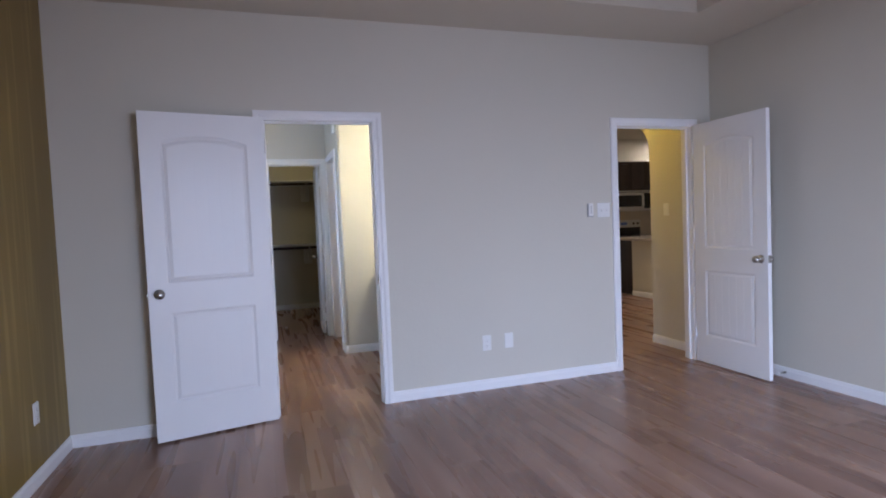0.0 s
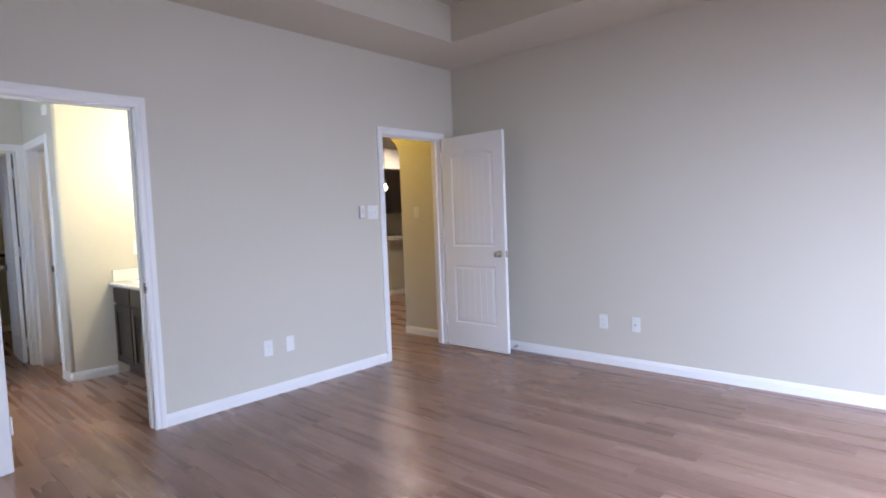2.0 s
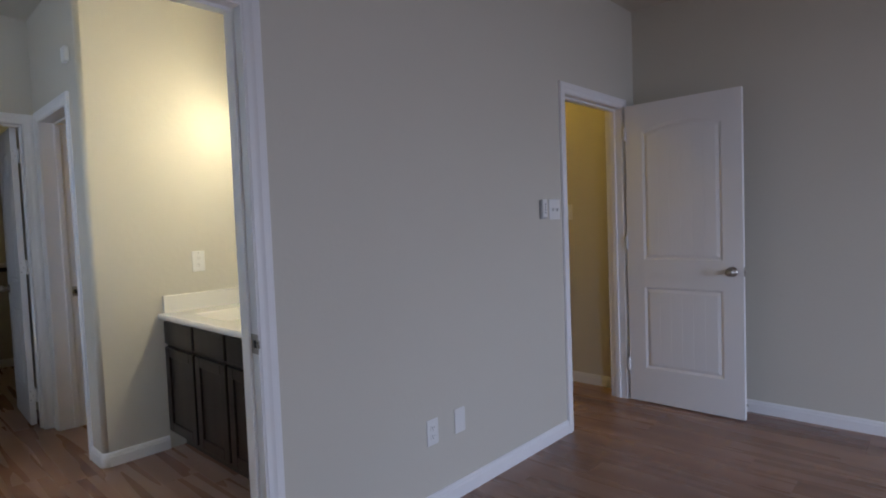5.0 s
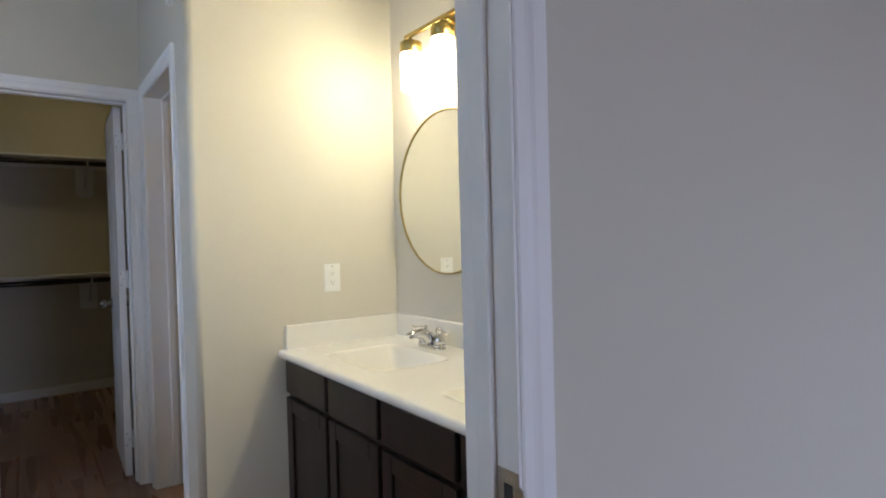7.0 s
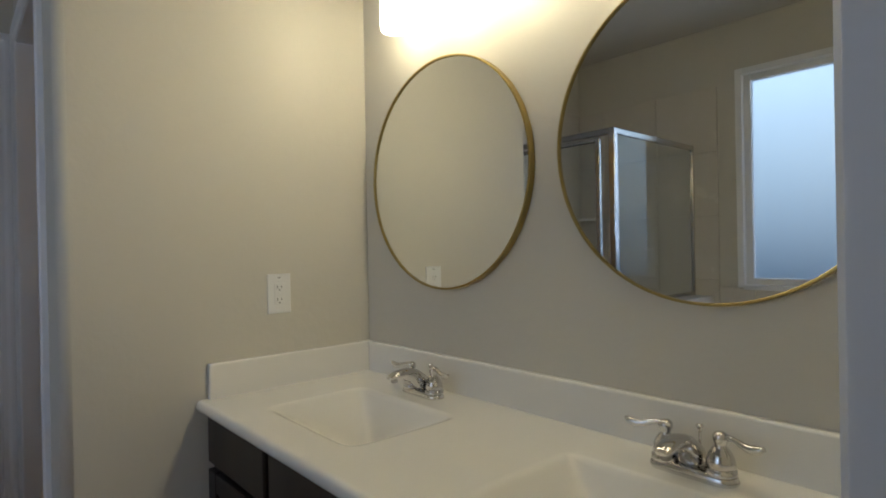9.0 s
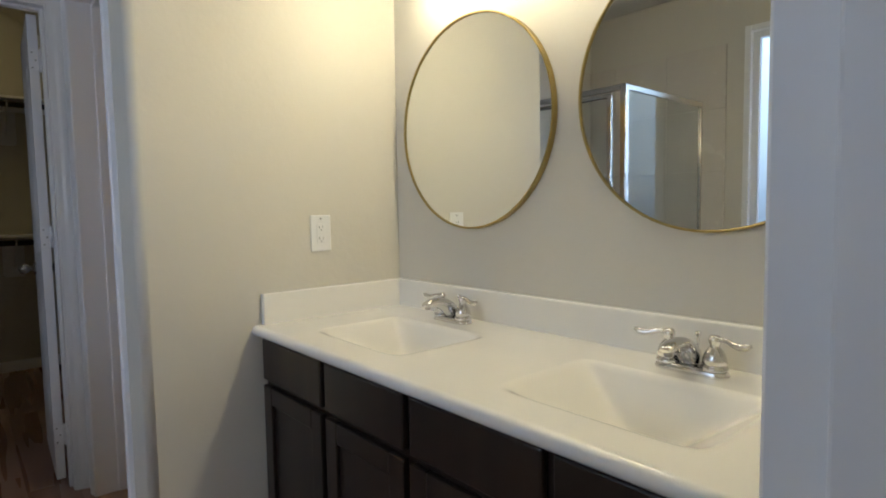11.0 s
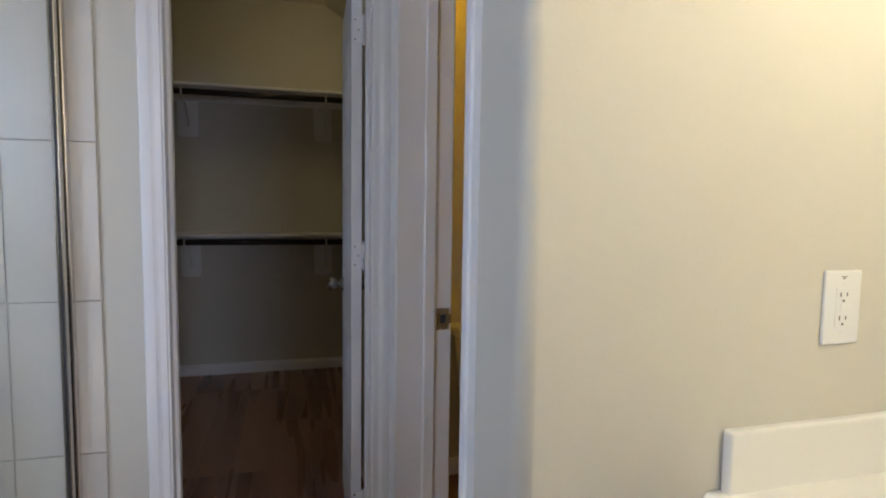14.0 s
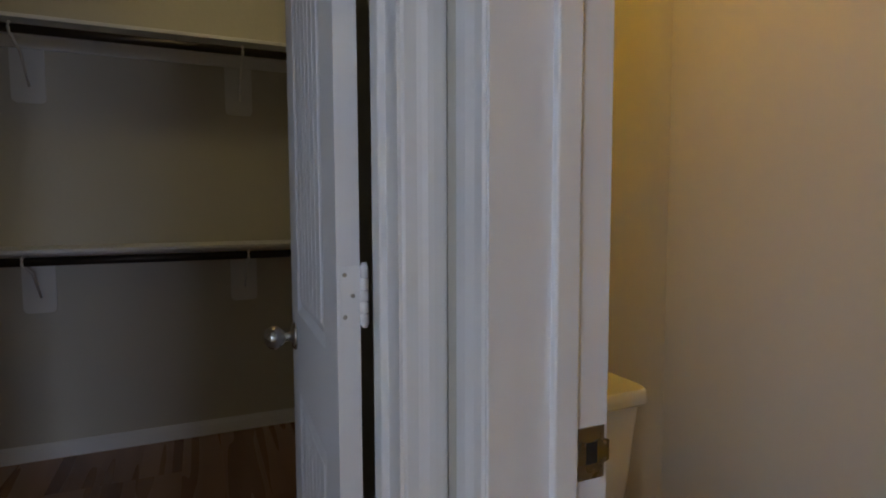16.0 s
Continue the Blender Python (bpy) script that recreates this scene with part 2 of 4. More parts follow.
def strike(m, parent):
    """Latch plate on a jamb, in local x (across the jamb) and z, facing local -y."""
    bm = bmesh.new()
    for r in ((-0.017, 0.017, -0.002, 0, 0.012, 0.029), (-0.017, 0.017, -0.002, 0, -0.029, -0.012), (-0.017, -0.007, -0.002, 0, -0.012, 0.012), (0.008, 0.017, -0.002, 0, -0.012, 0.012)):
        box(bm, *r)
    prism(bm, [(0.017, -0.014), (0.024, -0.011), (0.024, 0.011), (0.017, 0.014)], -0.002, 0.0)
    bmesh.ops.transform(bm, matrix=m, verts=bm.verts[:])
    pl = part("strike_plate", bm, M_NICKEL, parent, "satin nickel strike plate")
    # no recess is cut: a black block paints the shade of the latch hole
    bm = block(-0.007, 0.008, -0.0012, 0.0, -0.012, 0.012)
    bmesh.ops.transform(bm, matrix=m, verts=bm.verts[:])
    part("latch_hole_shade", bm, M_DARK, pl)


BASE = [(0, 0), (0.013, 0), (0.013, 0.055), (0.010, 0.062), (0.010, 0.070), (0.005, 0.080), (0, 0.080)]


def baseboard(p, q, name="baseboard"):
    """Skirting from p to q in plan; the room lies to the left of the way."""
    p, q = Vector((*p, 0)), Vector((*q, 0))
    d = q - p
    m = Matrix.Translation(p) @ Matrix.Rotation(math.atan2(d.y, d.x) + math.pi / 2, 4, "Z")
    bm = bmesh.new()
    prism(bm, [(x, z) for x, z in BASE], 0, -d.length)
    bmesh.ops.transform(bm, matrix=m, verts=bm.verts[:])
    fixed(part(name, bm, M_TRIM), "white painted moulded baseboard along the wall", "baseboard")


def knob(m, parent, both=True):
    """Round satin nickel door knobs on roses; local z is the spindle."""
    for flip in ((0, 180) if both else (0,)):
        k = m @ pose(0, 0, 0, flip, 0, 0) @ pose(0, 0, 0.0175)
        bm = lathe(bmesh.new(), [(0.032, 0), (0.032, 0.004), (0.027, 0.009), (0.012, 0.012), (0.0105, 0.023), (0.015, 0.029), (0.023, 0.036), (0.0270, 0.044), (0.0275, 0.050), (0.0260, 0.058), (0.0205, 0.066), (0.012, 0.0705), (0.003, 0.072)], k)
        part("knob", bm, M_NICKEL, parent, "round satin nickel knob")


def panel_ring(pts, inner, m, name, parent):
    """A sunk moulding between an outer and an inner outline of the same length."""
    bm = bmesh.new()
    n = len(pts)
    mid = [tuple(a * 0.55 + b * 0.45 for a, b in zip(p, q)) for p, q in zip(pts, inner)]
    rows = [[bm.verts.new((x, y, z)) for x, z in r] for r, y in ((pts, 0.0), (mid, 0.0075), (inner, 0.002))]
    for r, s in zip(rows, rows[1:]):
        for i in range(n):
            bm.faces.new((r[i], r[(i + 1) % n], s[(i + 1) % n], s[i]))
    bm.faces.new(rows[-1])
    bmesh.ops.recalc_face_normals(bm, faces=bm.faces[:])
    bmesh.ops.transform(bm, matrix=m, verts=bm.verts[:])
    return part(name, bm, M_DOOR, parent)


def outline(x0, x1, z0, z1, rise, n=10):
    """A panel outline with an arched head."""
    pts = [(x0, z0), (x1, z0), (x1, z1)]
    if rise:
        pts += [(x1 + (x0 - x1) * k / n, z1 + rise * (1 - (2 * k / n - 1) ** 2)) for k in range(1, n)]
    return pts + [(x0, z1)]


def door_leaf(name, w, h, label, m, grooves, knob_z=0.915, hinge_at=(0.25, 1.10, 1.84), pin=1):
    """A moulded two-panel leaf; local x from the hinge, y through its 35 mm, z up."""
    d = fixed(thing(name, label, "door", m=m), label, "door")
    t, st = 0.035, 0.115
    up = (0.98, h - 0.185, 0.045)
    lo = (0.235, 0.795, 0.0)
    # stiles and rails round the two panels, as one slab with the sunk fields left open
    bm = bmesh.new()
    for r in ((0, st, 0, h), (w - st, w, 0, h), (st, w - st, 0, lo[0]), (st, w - st, lo[1], up[0])):
        prism(bm, [(r[0], r[2]), (r[1], r[2]), (r[1], r[3]), (r[0], r[3])], 0, t)
    arch = outline(st, w - st, up[0], up[1], up[2])[2:]
    prism(bm, arch + [(st, h), (w - st, h)], 0, t)
    bmesh.ops.remove_doubles(bm, verts=bm.verts[:], dist=0.0001)
    part("slab", bm, M_DOOR, d)
    for z0, z1, rise in (up, lo):
        nm = "upper_panel" if rise else "lower_panel"
        for y, flip in ((0.0, 1), (t, -1)):
            out = outline(st, w - st, z0, z1, rise)
            e = 0.034
            inn = outline(st + e, w - st - e, z0 + e, z1 - e, rise * 0.9)
            face = panel_ring(out, inn, Matrix.Translation((0, y, 0)) @ Matrix.Diagonal((1, flip, 1, 1)), nm, d)
            if grooves:
                bm = bmesh.new()
                n = 6
                wide = (w - 2 * st - 2 * e) / n
                for k in range(n):
                    x0 = st + e + k * wide
                    f = lambda x: z1 - e + rise * 0.9 * (1 - (2 * (x - st - e) / (w - 2 * st - 2 * e) - 1) ** 2) - 0.002
                    a, b = x0 + 0.003, x0 + wide - 0.003
                    prism(bm, [(a, z0 + e + 0.002), (b, z0 + e + 0.002), (b, f(b)), (a, f(a))], 0.0005, 0.003)
                bmesh.ops.transform(bm, matrix=Matrix.Translation((0, y, 0)) @ Matrix.Diagonal((1, flip, 1, 1)), verts=bm.verts[:])
                bmesh.ops.recalc_face_normals(bm, faces=bm.faces[:])
                part("plank_relief", bm, M_DOOR, face)
    knob(pose(w - 0.062, t / 2, knob_z, 90, 0, 0), d)
    bm = block(w, w + 0.0015, t / 2 - 0.013, t / 2 + 0.013, knob_z - 0.028, knob_z + 0.028)
    box(bm, w + 0.0015, w + 0.010, t / 2 - 0.006, t / 2 + 0.006, knob_z - 0.009, knob_z + 0.009, bevel=0.002)
    part("latch", bm, M_NICKEL, d, "satin nickel latch")
    for z in hinge_at:
        ya, yb = (0.004, t + 0.002) if pin > 0 else (-0.002, t - 0.004)
        bm = block(-0.0025, 0.0, ya, yb, z - 0.045, z + 0.045, bevel=0.001, segments=1)
        hinge = part("hinge", bm, M_TRIM, d, "white painted butt hinge")
        yp = t + 0.006 if pin > 0 else -0.006
        bm = bmesh.new()
        for k in range(5):
            lathe(bm, [(0.0062, -0.0085), (0.0068, -0.0078), (0.0068, 0.0078), (0.0062, 0.0085)], pose(-0.003, yp, z - 0.036 + 0.018 * k), 12)
        lathe(bm, [(0.004, -0.049), (0.005, -0.046), (0.005, 0.046), (0.004, 0.050)], pose(-0.003, yp, z), 10)
        part("knuckle", bm, M_TRIM, hinge)
        for k, off in ((-0.032, 0.006), (0.0, -0.006), (0.032, 0.006)):
            part("screw", lathe(bmesh.new(), [(0.0036, 0), (0.003, 0.0008)], pose(-0.0025, t / 2 + off, z + k, 0, -90, 0), 8), M_NICKEL, hinge)
    return d

# ---- structure ----
CEIL = 2.735


def wall(name, rows, label, material=None, bevel=0.0):
    return fixed(part(name, boxes(rows, bevel), material or M_WALL), label, "wall")


BEIGE = "beige painted wall with fine orange-peel texture"
LD, RD, CD, TD = (0.247, 0.985), (3.015, 3.755), (0.300, 0.895), (6.648, 7.312)
HEAD, HEAD2, J = 2.03, 2.046, 0.018

fixed(part("subfloor", block(-1.3, 9.2, -1.6, 10.2, -0.08, -0.006), M_GROUT), "concrete slab under the plank floor", "floor")
wall("wall_north", [(-1.115, LD[0] - J, 4.645, 4.752, 0, CEIL + 0.35), (LD[0] - J, LD[1] + J, 4.645, 4.752, HEAD + J, CEIL + 0.35),
                    (LD[1] + J, RD[0] - J, 4.645, 4.752, 0, CEIL + 0.35), (RD[0] - J, RD[1] + J, 4.645, 4.752, HEAD + J, CEIL + 0.35),
                    (RD[1] + J, 4.10, 4.645, 4.752, 0, CEIL + 0.35)], BEIGE)
wall("wall_east", [(3.970, 4.10, -1.515, 4.645, 0, CEIL + 0.35)], BEIGE)
wall("wall_west", [(-1.115, -0.99, -1.515, -0.55, 0, CEIL + 0.35), (-1.115, -0.99, 0.95, 4.645, 0, CEIL + 0.35), (-1.115, -0.99, -0.55, 0.95, 0, 0.65), (-1.115, -0.99, -0.55, 0.95, 2.15, CEIL + 0.35)], "olive brown accent wall with faint upright streaks", M_OLIVE)
wall("wall_south", [(-1.0, 1.30, -1.515, -1.4, 0, CEIL), (2.40, 2.75, -1.515, -1.4, 0, CEIL), (3.85, 3.985, -1.515, -1.4, 0, CEIL),
                    (1.30, 2.40, -1.515, -1.4, 0, 0.65), (2.75, 3.85, -1.515, -1.4, 0, 0.65), (1.30, 2.40, -1.515, -1.4, 2.15, CEIL), (2.75, 3.85, -1.515, -1.4, 2.15, CEIL)], BEIGE)
# tray ceiling
T = (-0.30, 3.285, -0.70, 4.025, 3.03)
fixed(part("ceiling", boxes([(-1.0, T[0], -1.4, 4.645, CEIL, CEIL + 0.35), (T[1], 3.985, -1.4, 4.645, CEIL, CEIL + 0.35), (T[0], T[1], -1.4, T[2], CEIL, CEIL + 0.35),
                             (T[0], T[1], T[3], 4.645, CEIL, CEIL + 0.35), (-1.0, 3.985, -1.4, 4.645, CEIL + 0.352, CEIL + 0.45), (T[0], T[1], T[2], T[3], T[4], CEIL + 0.351)]), M_CEIL),
      "beige painted tray ceiling with a raised middle", "ceiling")

# bathroom, toilet room and closet
WX, EX, BY, TX, TW, CY, CY2 = -1.0, 1.893, 6.395, 0.961, 0.159, 7.447, 7.552
WIN = (4.93, 6.17, 0.95, 2.38)
wall("bathroom_wall_west", [(WX - 0.12, WX, 4.76, WIN[0], 0, CEIL), (WX - 0.12, WX, WIN[1], CY, 0, CEIL), (WX - 0.12, WX, WIN[0], WIN[1], 0, WIN[2]), (WX - 0.12, WX, WIN[0], WIN[1], WIN[3], CEIL)], BEIGE)
wall("bathroom_wall_north", [(WX - 0.12, CD[0] - J, CY, CY2, 0, CEIL), (CD[0] - J, CD[1] + J, CY, CY2, HEAD2 + J, CEIL), (CD[1] + J, TX + TW, CY, CY2, 0, CEIL)], BEIGE)
wall("bathroom_wall_east", [(EX, EX + 0.115, 4.76, BY + 0.115, 0, CEIL)], BEIGE)
wall("vanity_end_wall", [(TX + TW, EX, BY, BY + 0.115, 0, CEIL)], BEIGE)
bm = block(TX, TX + TW, BY, TD[0] - J, 0, CEIL)
es = [e for e in bm.edges if abs((e.verts[0].co - e.verts[1].co).z) > 1 and e.verts[0].co.x < TX + 0.05 and e.verts[0].co.y < BY + 0.05]
bmesh.ops.bevel(bm, geom=es, offset=0.027, segments=10, affect="EDGES", profile=0.5)
for f in bm.faces:
    f.smooth = 0.05 < abs(f.normal.x) < 0.995
fixed(part("wall_corner", bm, M_WALL), "beige wall end with a rounded bullnose corner", "wall")
wall("toilet_wall_west", [(TX, TX + TW, TD[0] - J, TD[1] + J, HEAD2 + J, CEIL), (TX, TX + TW, TD[1] + J, CY, 0, CEIL), (TX, TX + TW, CY2, 8.235, 0, CEIL)], BEIGE)
wall("toilet_wall_east", [(2.05, 2.165, BY + 0.115, 8.12, 0, CEIL)], BEIGE)
wall("toilet_wall_north", [(TX + TW, 2.165, 8.12, 8.235, 0, CEIL)], BEIGE)
wall("closet_wall_north", [(-1.05, 2.165, 10.0, 10.115, 0, CEIL)], BEIGE)
wall("closet_wall_west", [(-1.05, -0.95, CY2, 10.0, 0, CEIL)], BEIGE)
wall("closet_wall_east", [(2.05, 2.165, 8.235, 10.0, 0, CEIL)], BEIGE)
bm = bmesh.new()
prism(bm, [(0.90, CEIL), (2.05, CEIL), (2.05, 2.02)], 8.235, 10.0)
fixed(part("sloped_soffit", bm, M_CEIL), "beige sloped ceiling in the closet", "ceiling")
fixed(part("bathroom_ceiling", block(-1.12, 2.165, 4.76, 10.115, CEIL, CEIL + 0.1), M_CEIL), "beige painted flat ceiling", "ceiling")

# hall and kitchen shell
wall("hall_wall_west", [(2.55, 2.65, 4.76, 9.72, 0, CEIL)], BEIGE)
AY, AZ = 5.40, 1.93
arc = [(AY + 0.35 * (1 - math.cos(a)), AZ + 0.30 * math.sin(a)) for a in [k * math.pi / 16 for k in range(9)]]
far = [(12.95 - y, z) for y, z in arc][::-1]
bm = bmesh.new()
prism(bm, [(4.76, 0), (AY, 0)] + arc + far + [(12.95 - AY, 0), (9.72, 0), (9.72, CEIL), (4.76, CEIL)], -3.93, -4.045)
bmesh.ops.transform(bm, matrix=Matrix(((0, -1, 0, 0), (1, 0, 0, 0), (0, 0, 1, 0), (0, 0, 0, 1))), verts=bm.verts[:])
bmesh.ops.recalc_face_normals(bm, faces=bm.faces[:])
fixed(part("hall_arch_wall", bm, M_WALL), "beige hall wall with an arched opening to the kitchen", "wall")
wall("kitchen_wall_north", [(2.55, 9.1, 9.72, 9.84, 0, CEIL)], BEIGE)
wall("kitchen_wall_south", [(4.10, 9.1, 4.645, 4.752, 0, CEIL)], BEIGE)
wall("kitchen_wall_east", [(9.0, 9.1, 4.76, 9.72, 0, CEIL)], BEIGE)
fixed(part("kitchen_ceiling", block(2.55, 9.1, 4.76, 9.84, CEIL + 0.003, CEIL + 0.1), M_CEIL), "beige painted hall and kitchen ceiling", "ceiling")


# ---- doors ----
def frame_of(name, a, b, depth, m, label, stop_at, head=HEAD):
    d = fixed(thing(name, label, "door frame"), label, "door frame")
    casing(a, b, head, m, d)
    casing(-b, -a, head, m @ Matrix.Translation((0, depth, 0)) @ Matrix.Rotation(math.pi, 4, "Z"), d)
    jambs(a, b, head, depth, m, d, stop_at)
    return d


MN = Matrix.Translation((0, 4.645, 0))
f1 = frame_of("door_frame_1", *LD, 0.107, MN, "white moulded casing and jamb of the bathroom doorway", 0.040)
strike(pose(LD[1], 4.662, 0.908) @ Matrix.Rotation(-math.pi / 2, 4, "Z") @ Matrix.Diagonal((1.25, 1, 1.15, 1)), f1)
f2 = frame_of("door_frame_2", *RD, 0.107, MN, "white moulded casing and jamb of the hall doorway", 0.040)
strike(pose(RD[0], 4.668, 0.915) @ Matrix.Rotation(math.pi / 2, 4, "Z"), f2)
MC = Matrix.Translation((0, CY, 0))
f3 = frame_of("door_frame_3", *CD, 0.105, MC, "white moulded casing and jamb of the closet doorway", 0.042, HEAD2)
strike(pose(CD[0], 7.53, 0.915) @ Matrix.Rotation(math.pi / 2, 4, "Z"), f3)
MT = Matrix.Translation((TX, 0, 0)) @ Matrix.Rotation(-math.pi / 2, 4, "Z")
f4 = frame_of("door_frame_4", -TD[1], -TD[0], TW, MT, "white moulded casing and jamb of the toilet doorway", 0.078, HEAD2)
strike(pose(1.100, TD[1], 0.923) @ Matrix.Diagonal((1.15, 1, 1.15, 1)), f4)

door_leaf("door_1", 0.74, 2.03, "white two-panel bathroom door standing wide open against the wall", pose(0.249, 4.612, 0.012, 0, 0, 192) @ pose(0, -0.035, 0), True)
door_leaf("door_2", 0.73, 2.03, "white two-panel bedroom door standing open to the hall", pose(3.753, 4.612, 0.008, 0, 0, 270), True, pin=-1)
door_leaf("door_3", 0.58, 2.03, "white two-panel closet door opened into the closet", pose(0.882, 7.582, 0.012, 0, 0, 87.9), True, hinge_at=(0.20, 1.085, 1.84), pin=-1)

for p, q in (((LD[0] - 0.065, 4.645), (-0.99, 4.645)), ((RD[0] - 0.065, 4.645), (LD[1] + 0.065, 4.645)), ((3.970, 4.645), (RD[1] + 0.065, 4.645)), ((3.970, -1.4), (3.970, 4.632)), ((-0.99, 4.632), (-0.99, -1.4)),
             ((1.315, BY), (TX + 0.027, BY)), ((CD[0] - 0.065, CY), (0.135, CY)), ((TX, TD[1] + 0.065), (TX, CY)), ((TX, BY + 0.027), (TX, TD[0] - 0.065)),
             ((2.05, 10.0), (-0.95, 10.0)), ((-0.95, 9.987), (-0.95, CY2)), ((2.05, 8.12), (TX + TW + 0.008, 8.12)), ((2.05, BY + 0.12), (2.05, 8.107)), ((3.93, 4.76), (3.93, AY))):
    baseboard(p, q)

bm = bmesh.new()
rows = [[bm.verts.new((TX + 0.027 + (0.027 + d) * math.cos(a), BY + 0.027 + (0.027 + d) * math.sin(a), z)) for d, z in BASE] for a in [math.pi + k * math.pi / 16 for k in range(9)]]
for r, q in zip(rows, rows[1:]):
    for k in range(len(BASE) - 1):
        bm.faces.new((r[k], q[k], q[k + 1], r[k + 1])).smooth = True
bmesh.ops.recalc_face_normals(bm, faces=bm.faces[:])
fixed(part("baseboard", bm, M_TRIM), "white baseboard bent round the bullnose corner", "baseboard")

# ---- bathroom ----
CX, CT = 1.290, 0.818


def vanity():
    v = thing("vanity_cabinet", "espresso wood double vanity cabinet with drawers and doors", "vanity")
    part("carcass", boxes([(1.335, 1.353, 4.762, BY - 0.002, 0.10, CT - 0.036), (1.354, EX - 0.002, 4.762, 4.780, 0.10, CT - 0.036), (1.354, EX - 0.002, BY - 0.020, BY - 0.002, 0.10, CT - 0.036), (1.354, EX - 0.002, 4.781, BY - 0.021, 0.10, 0.118), (1.41, EX - 0.002, 4.762, BY - 0.002, 0.0, 0.099)]), M_CAB, v)
    for y1, y0 in ((BY - 0.008, 6.000), (5.976, 5.618), (5.594, 5.217), (5.193, 4.775)):
        part("drawer_front", block(1.316, 1.335, y0, y1, 0.637, 0.772, bevel=0.005), M_CAB, v)
        s, z0, z1 = 0.058, 0.112, 0.618
        d = part("door", boxes([(1.316, 1.335, y0, y0 + s, z0, z1), (1.316, 1.335, y1 - s, y1, z0, z1), (1.316, 1.335, y0 + s, y1 - s, z0, z0 + s), (1.316, 1.335, y0 + s, y1 - s, z1 - s, z1)], bevel=0.003), M_CAB, v)
        part("door_panel", block(1.326, 1.334, y0 + s - 0.004, y1 - s + 0.004, z0 + s - 0.004, z1 - s + 0.004), M_CAB, d)


def vanity_top():
    """Moulded top in one sheet with two sloped rectangular bowls, a rolled front edge and splashes."""
    t = thing("sink_counter", "off-white cultured marble double sink top on the vanity", "sink")
    bm = bmesh.new()
    th, deep = 0.034, 0.128
    bowls = ((4.965, 5.415), (5.740, 6.190))
    x0, x1 = 1.392, 1.722
    xm = x1 - 0.100

    def depth(x, y):
        for y0, y1 in bowls:
            if x0 <= x <= x1 and y0 <= y <= y1:
                ym = (y0 + y1) / 2
                sides = ((x - x0) / (xm - x0), (x1 - x) / (x1 - xm), (y - y0) / (ym - y0), (y1 - y) / (y1 - ym))
                f = -math.log(sum(math.exp(-11.0 * v) for v in sides)) / 11.0
                f = max(0.0, min(0.92, f * 1.12))
                f = f * f / 0.18 if f < 0.09 else f - 0.045
                return deep * f / 0.86
        return 0.0

    xs = [CX + 0.012 + (EX - 0.002 - CX - 0.012) * i / 84 for i in range(85)]
    ys = [4.762 + (BY - 0.002 - 4.762) * k / 200 for k in range(201)]
    grid = [[bm.verts.new((x, y, CT - depth(x, y))) for y in ys] for x in xs]
    # rolled front edge, then the flat underside of the lip
    lip = []
    for a in range(6, 0, -1):
        ang = a * math.pi / 6
        lip.append([bm.verts.new((CX + 0.012 - 0.014 * math.sin(ang), y, CT - th / 2 + th / 2 * math.cos(ang))) for y in ys])
    rows = [[bm.verts.new((CX + 0.09, y, CT - th)) for y in ys]] + lip + grid
    for r, q in zip(rows, rows[1:]):
        for k in range(len(ys) - 1):
            bm.faces.new((r[k], q[k], q[k + 1], r[k + 1])).smooth = True
    bmesh.ops.recalc_face_normals(bm, faces=bm.faces[:])
    slab = part("slab", bm, M_MARBLE, t)
    for y0, y1 in bowls:
        ym = (y0 + y1) / 2
        z = CT - depth(xm, ym)
        bm = lathe(bmesh.new(), [(0.032, -0.004), (0.033, 0.002), (0.026, 0.004), (0.024, 0.001)], pose(xm, ym, z), 24)
        part("drain", bm, M_NICKEL, slab, "dark nickel drain flange")
        part("stopper", lathe(bmesh.new(), [(0.019, 0.0), (0.020, 0.013), (0.017, 0.016), (0.004, 0.0165)], pose(xm, ym, z), 24), M_NICKEL, t, "dark nickel pop-up stopper")
    part("backsplash", block(EX - 0.022, EX - 0.001, 4.763, BY - 0.023, CT - 0.012, 0.922, bevel=0.006, segments=3), M_MARBLE, t)
    part("side_splash", block(CX + 0.03, EX - 0.001, BY - 0.022, BY - 0.001, CT - 0.012, 0.922, bevel=0.006, segments=3), M_MARBLE, t)


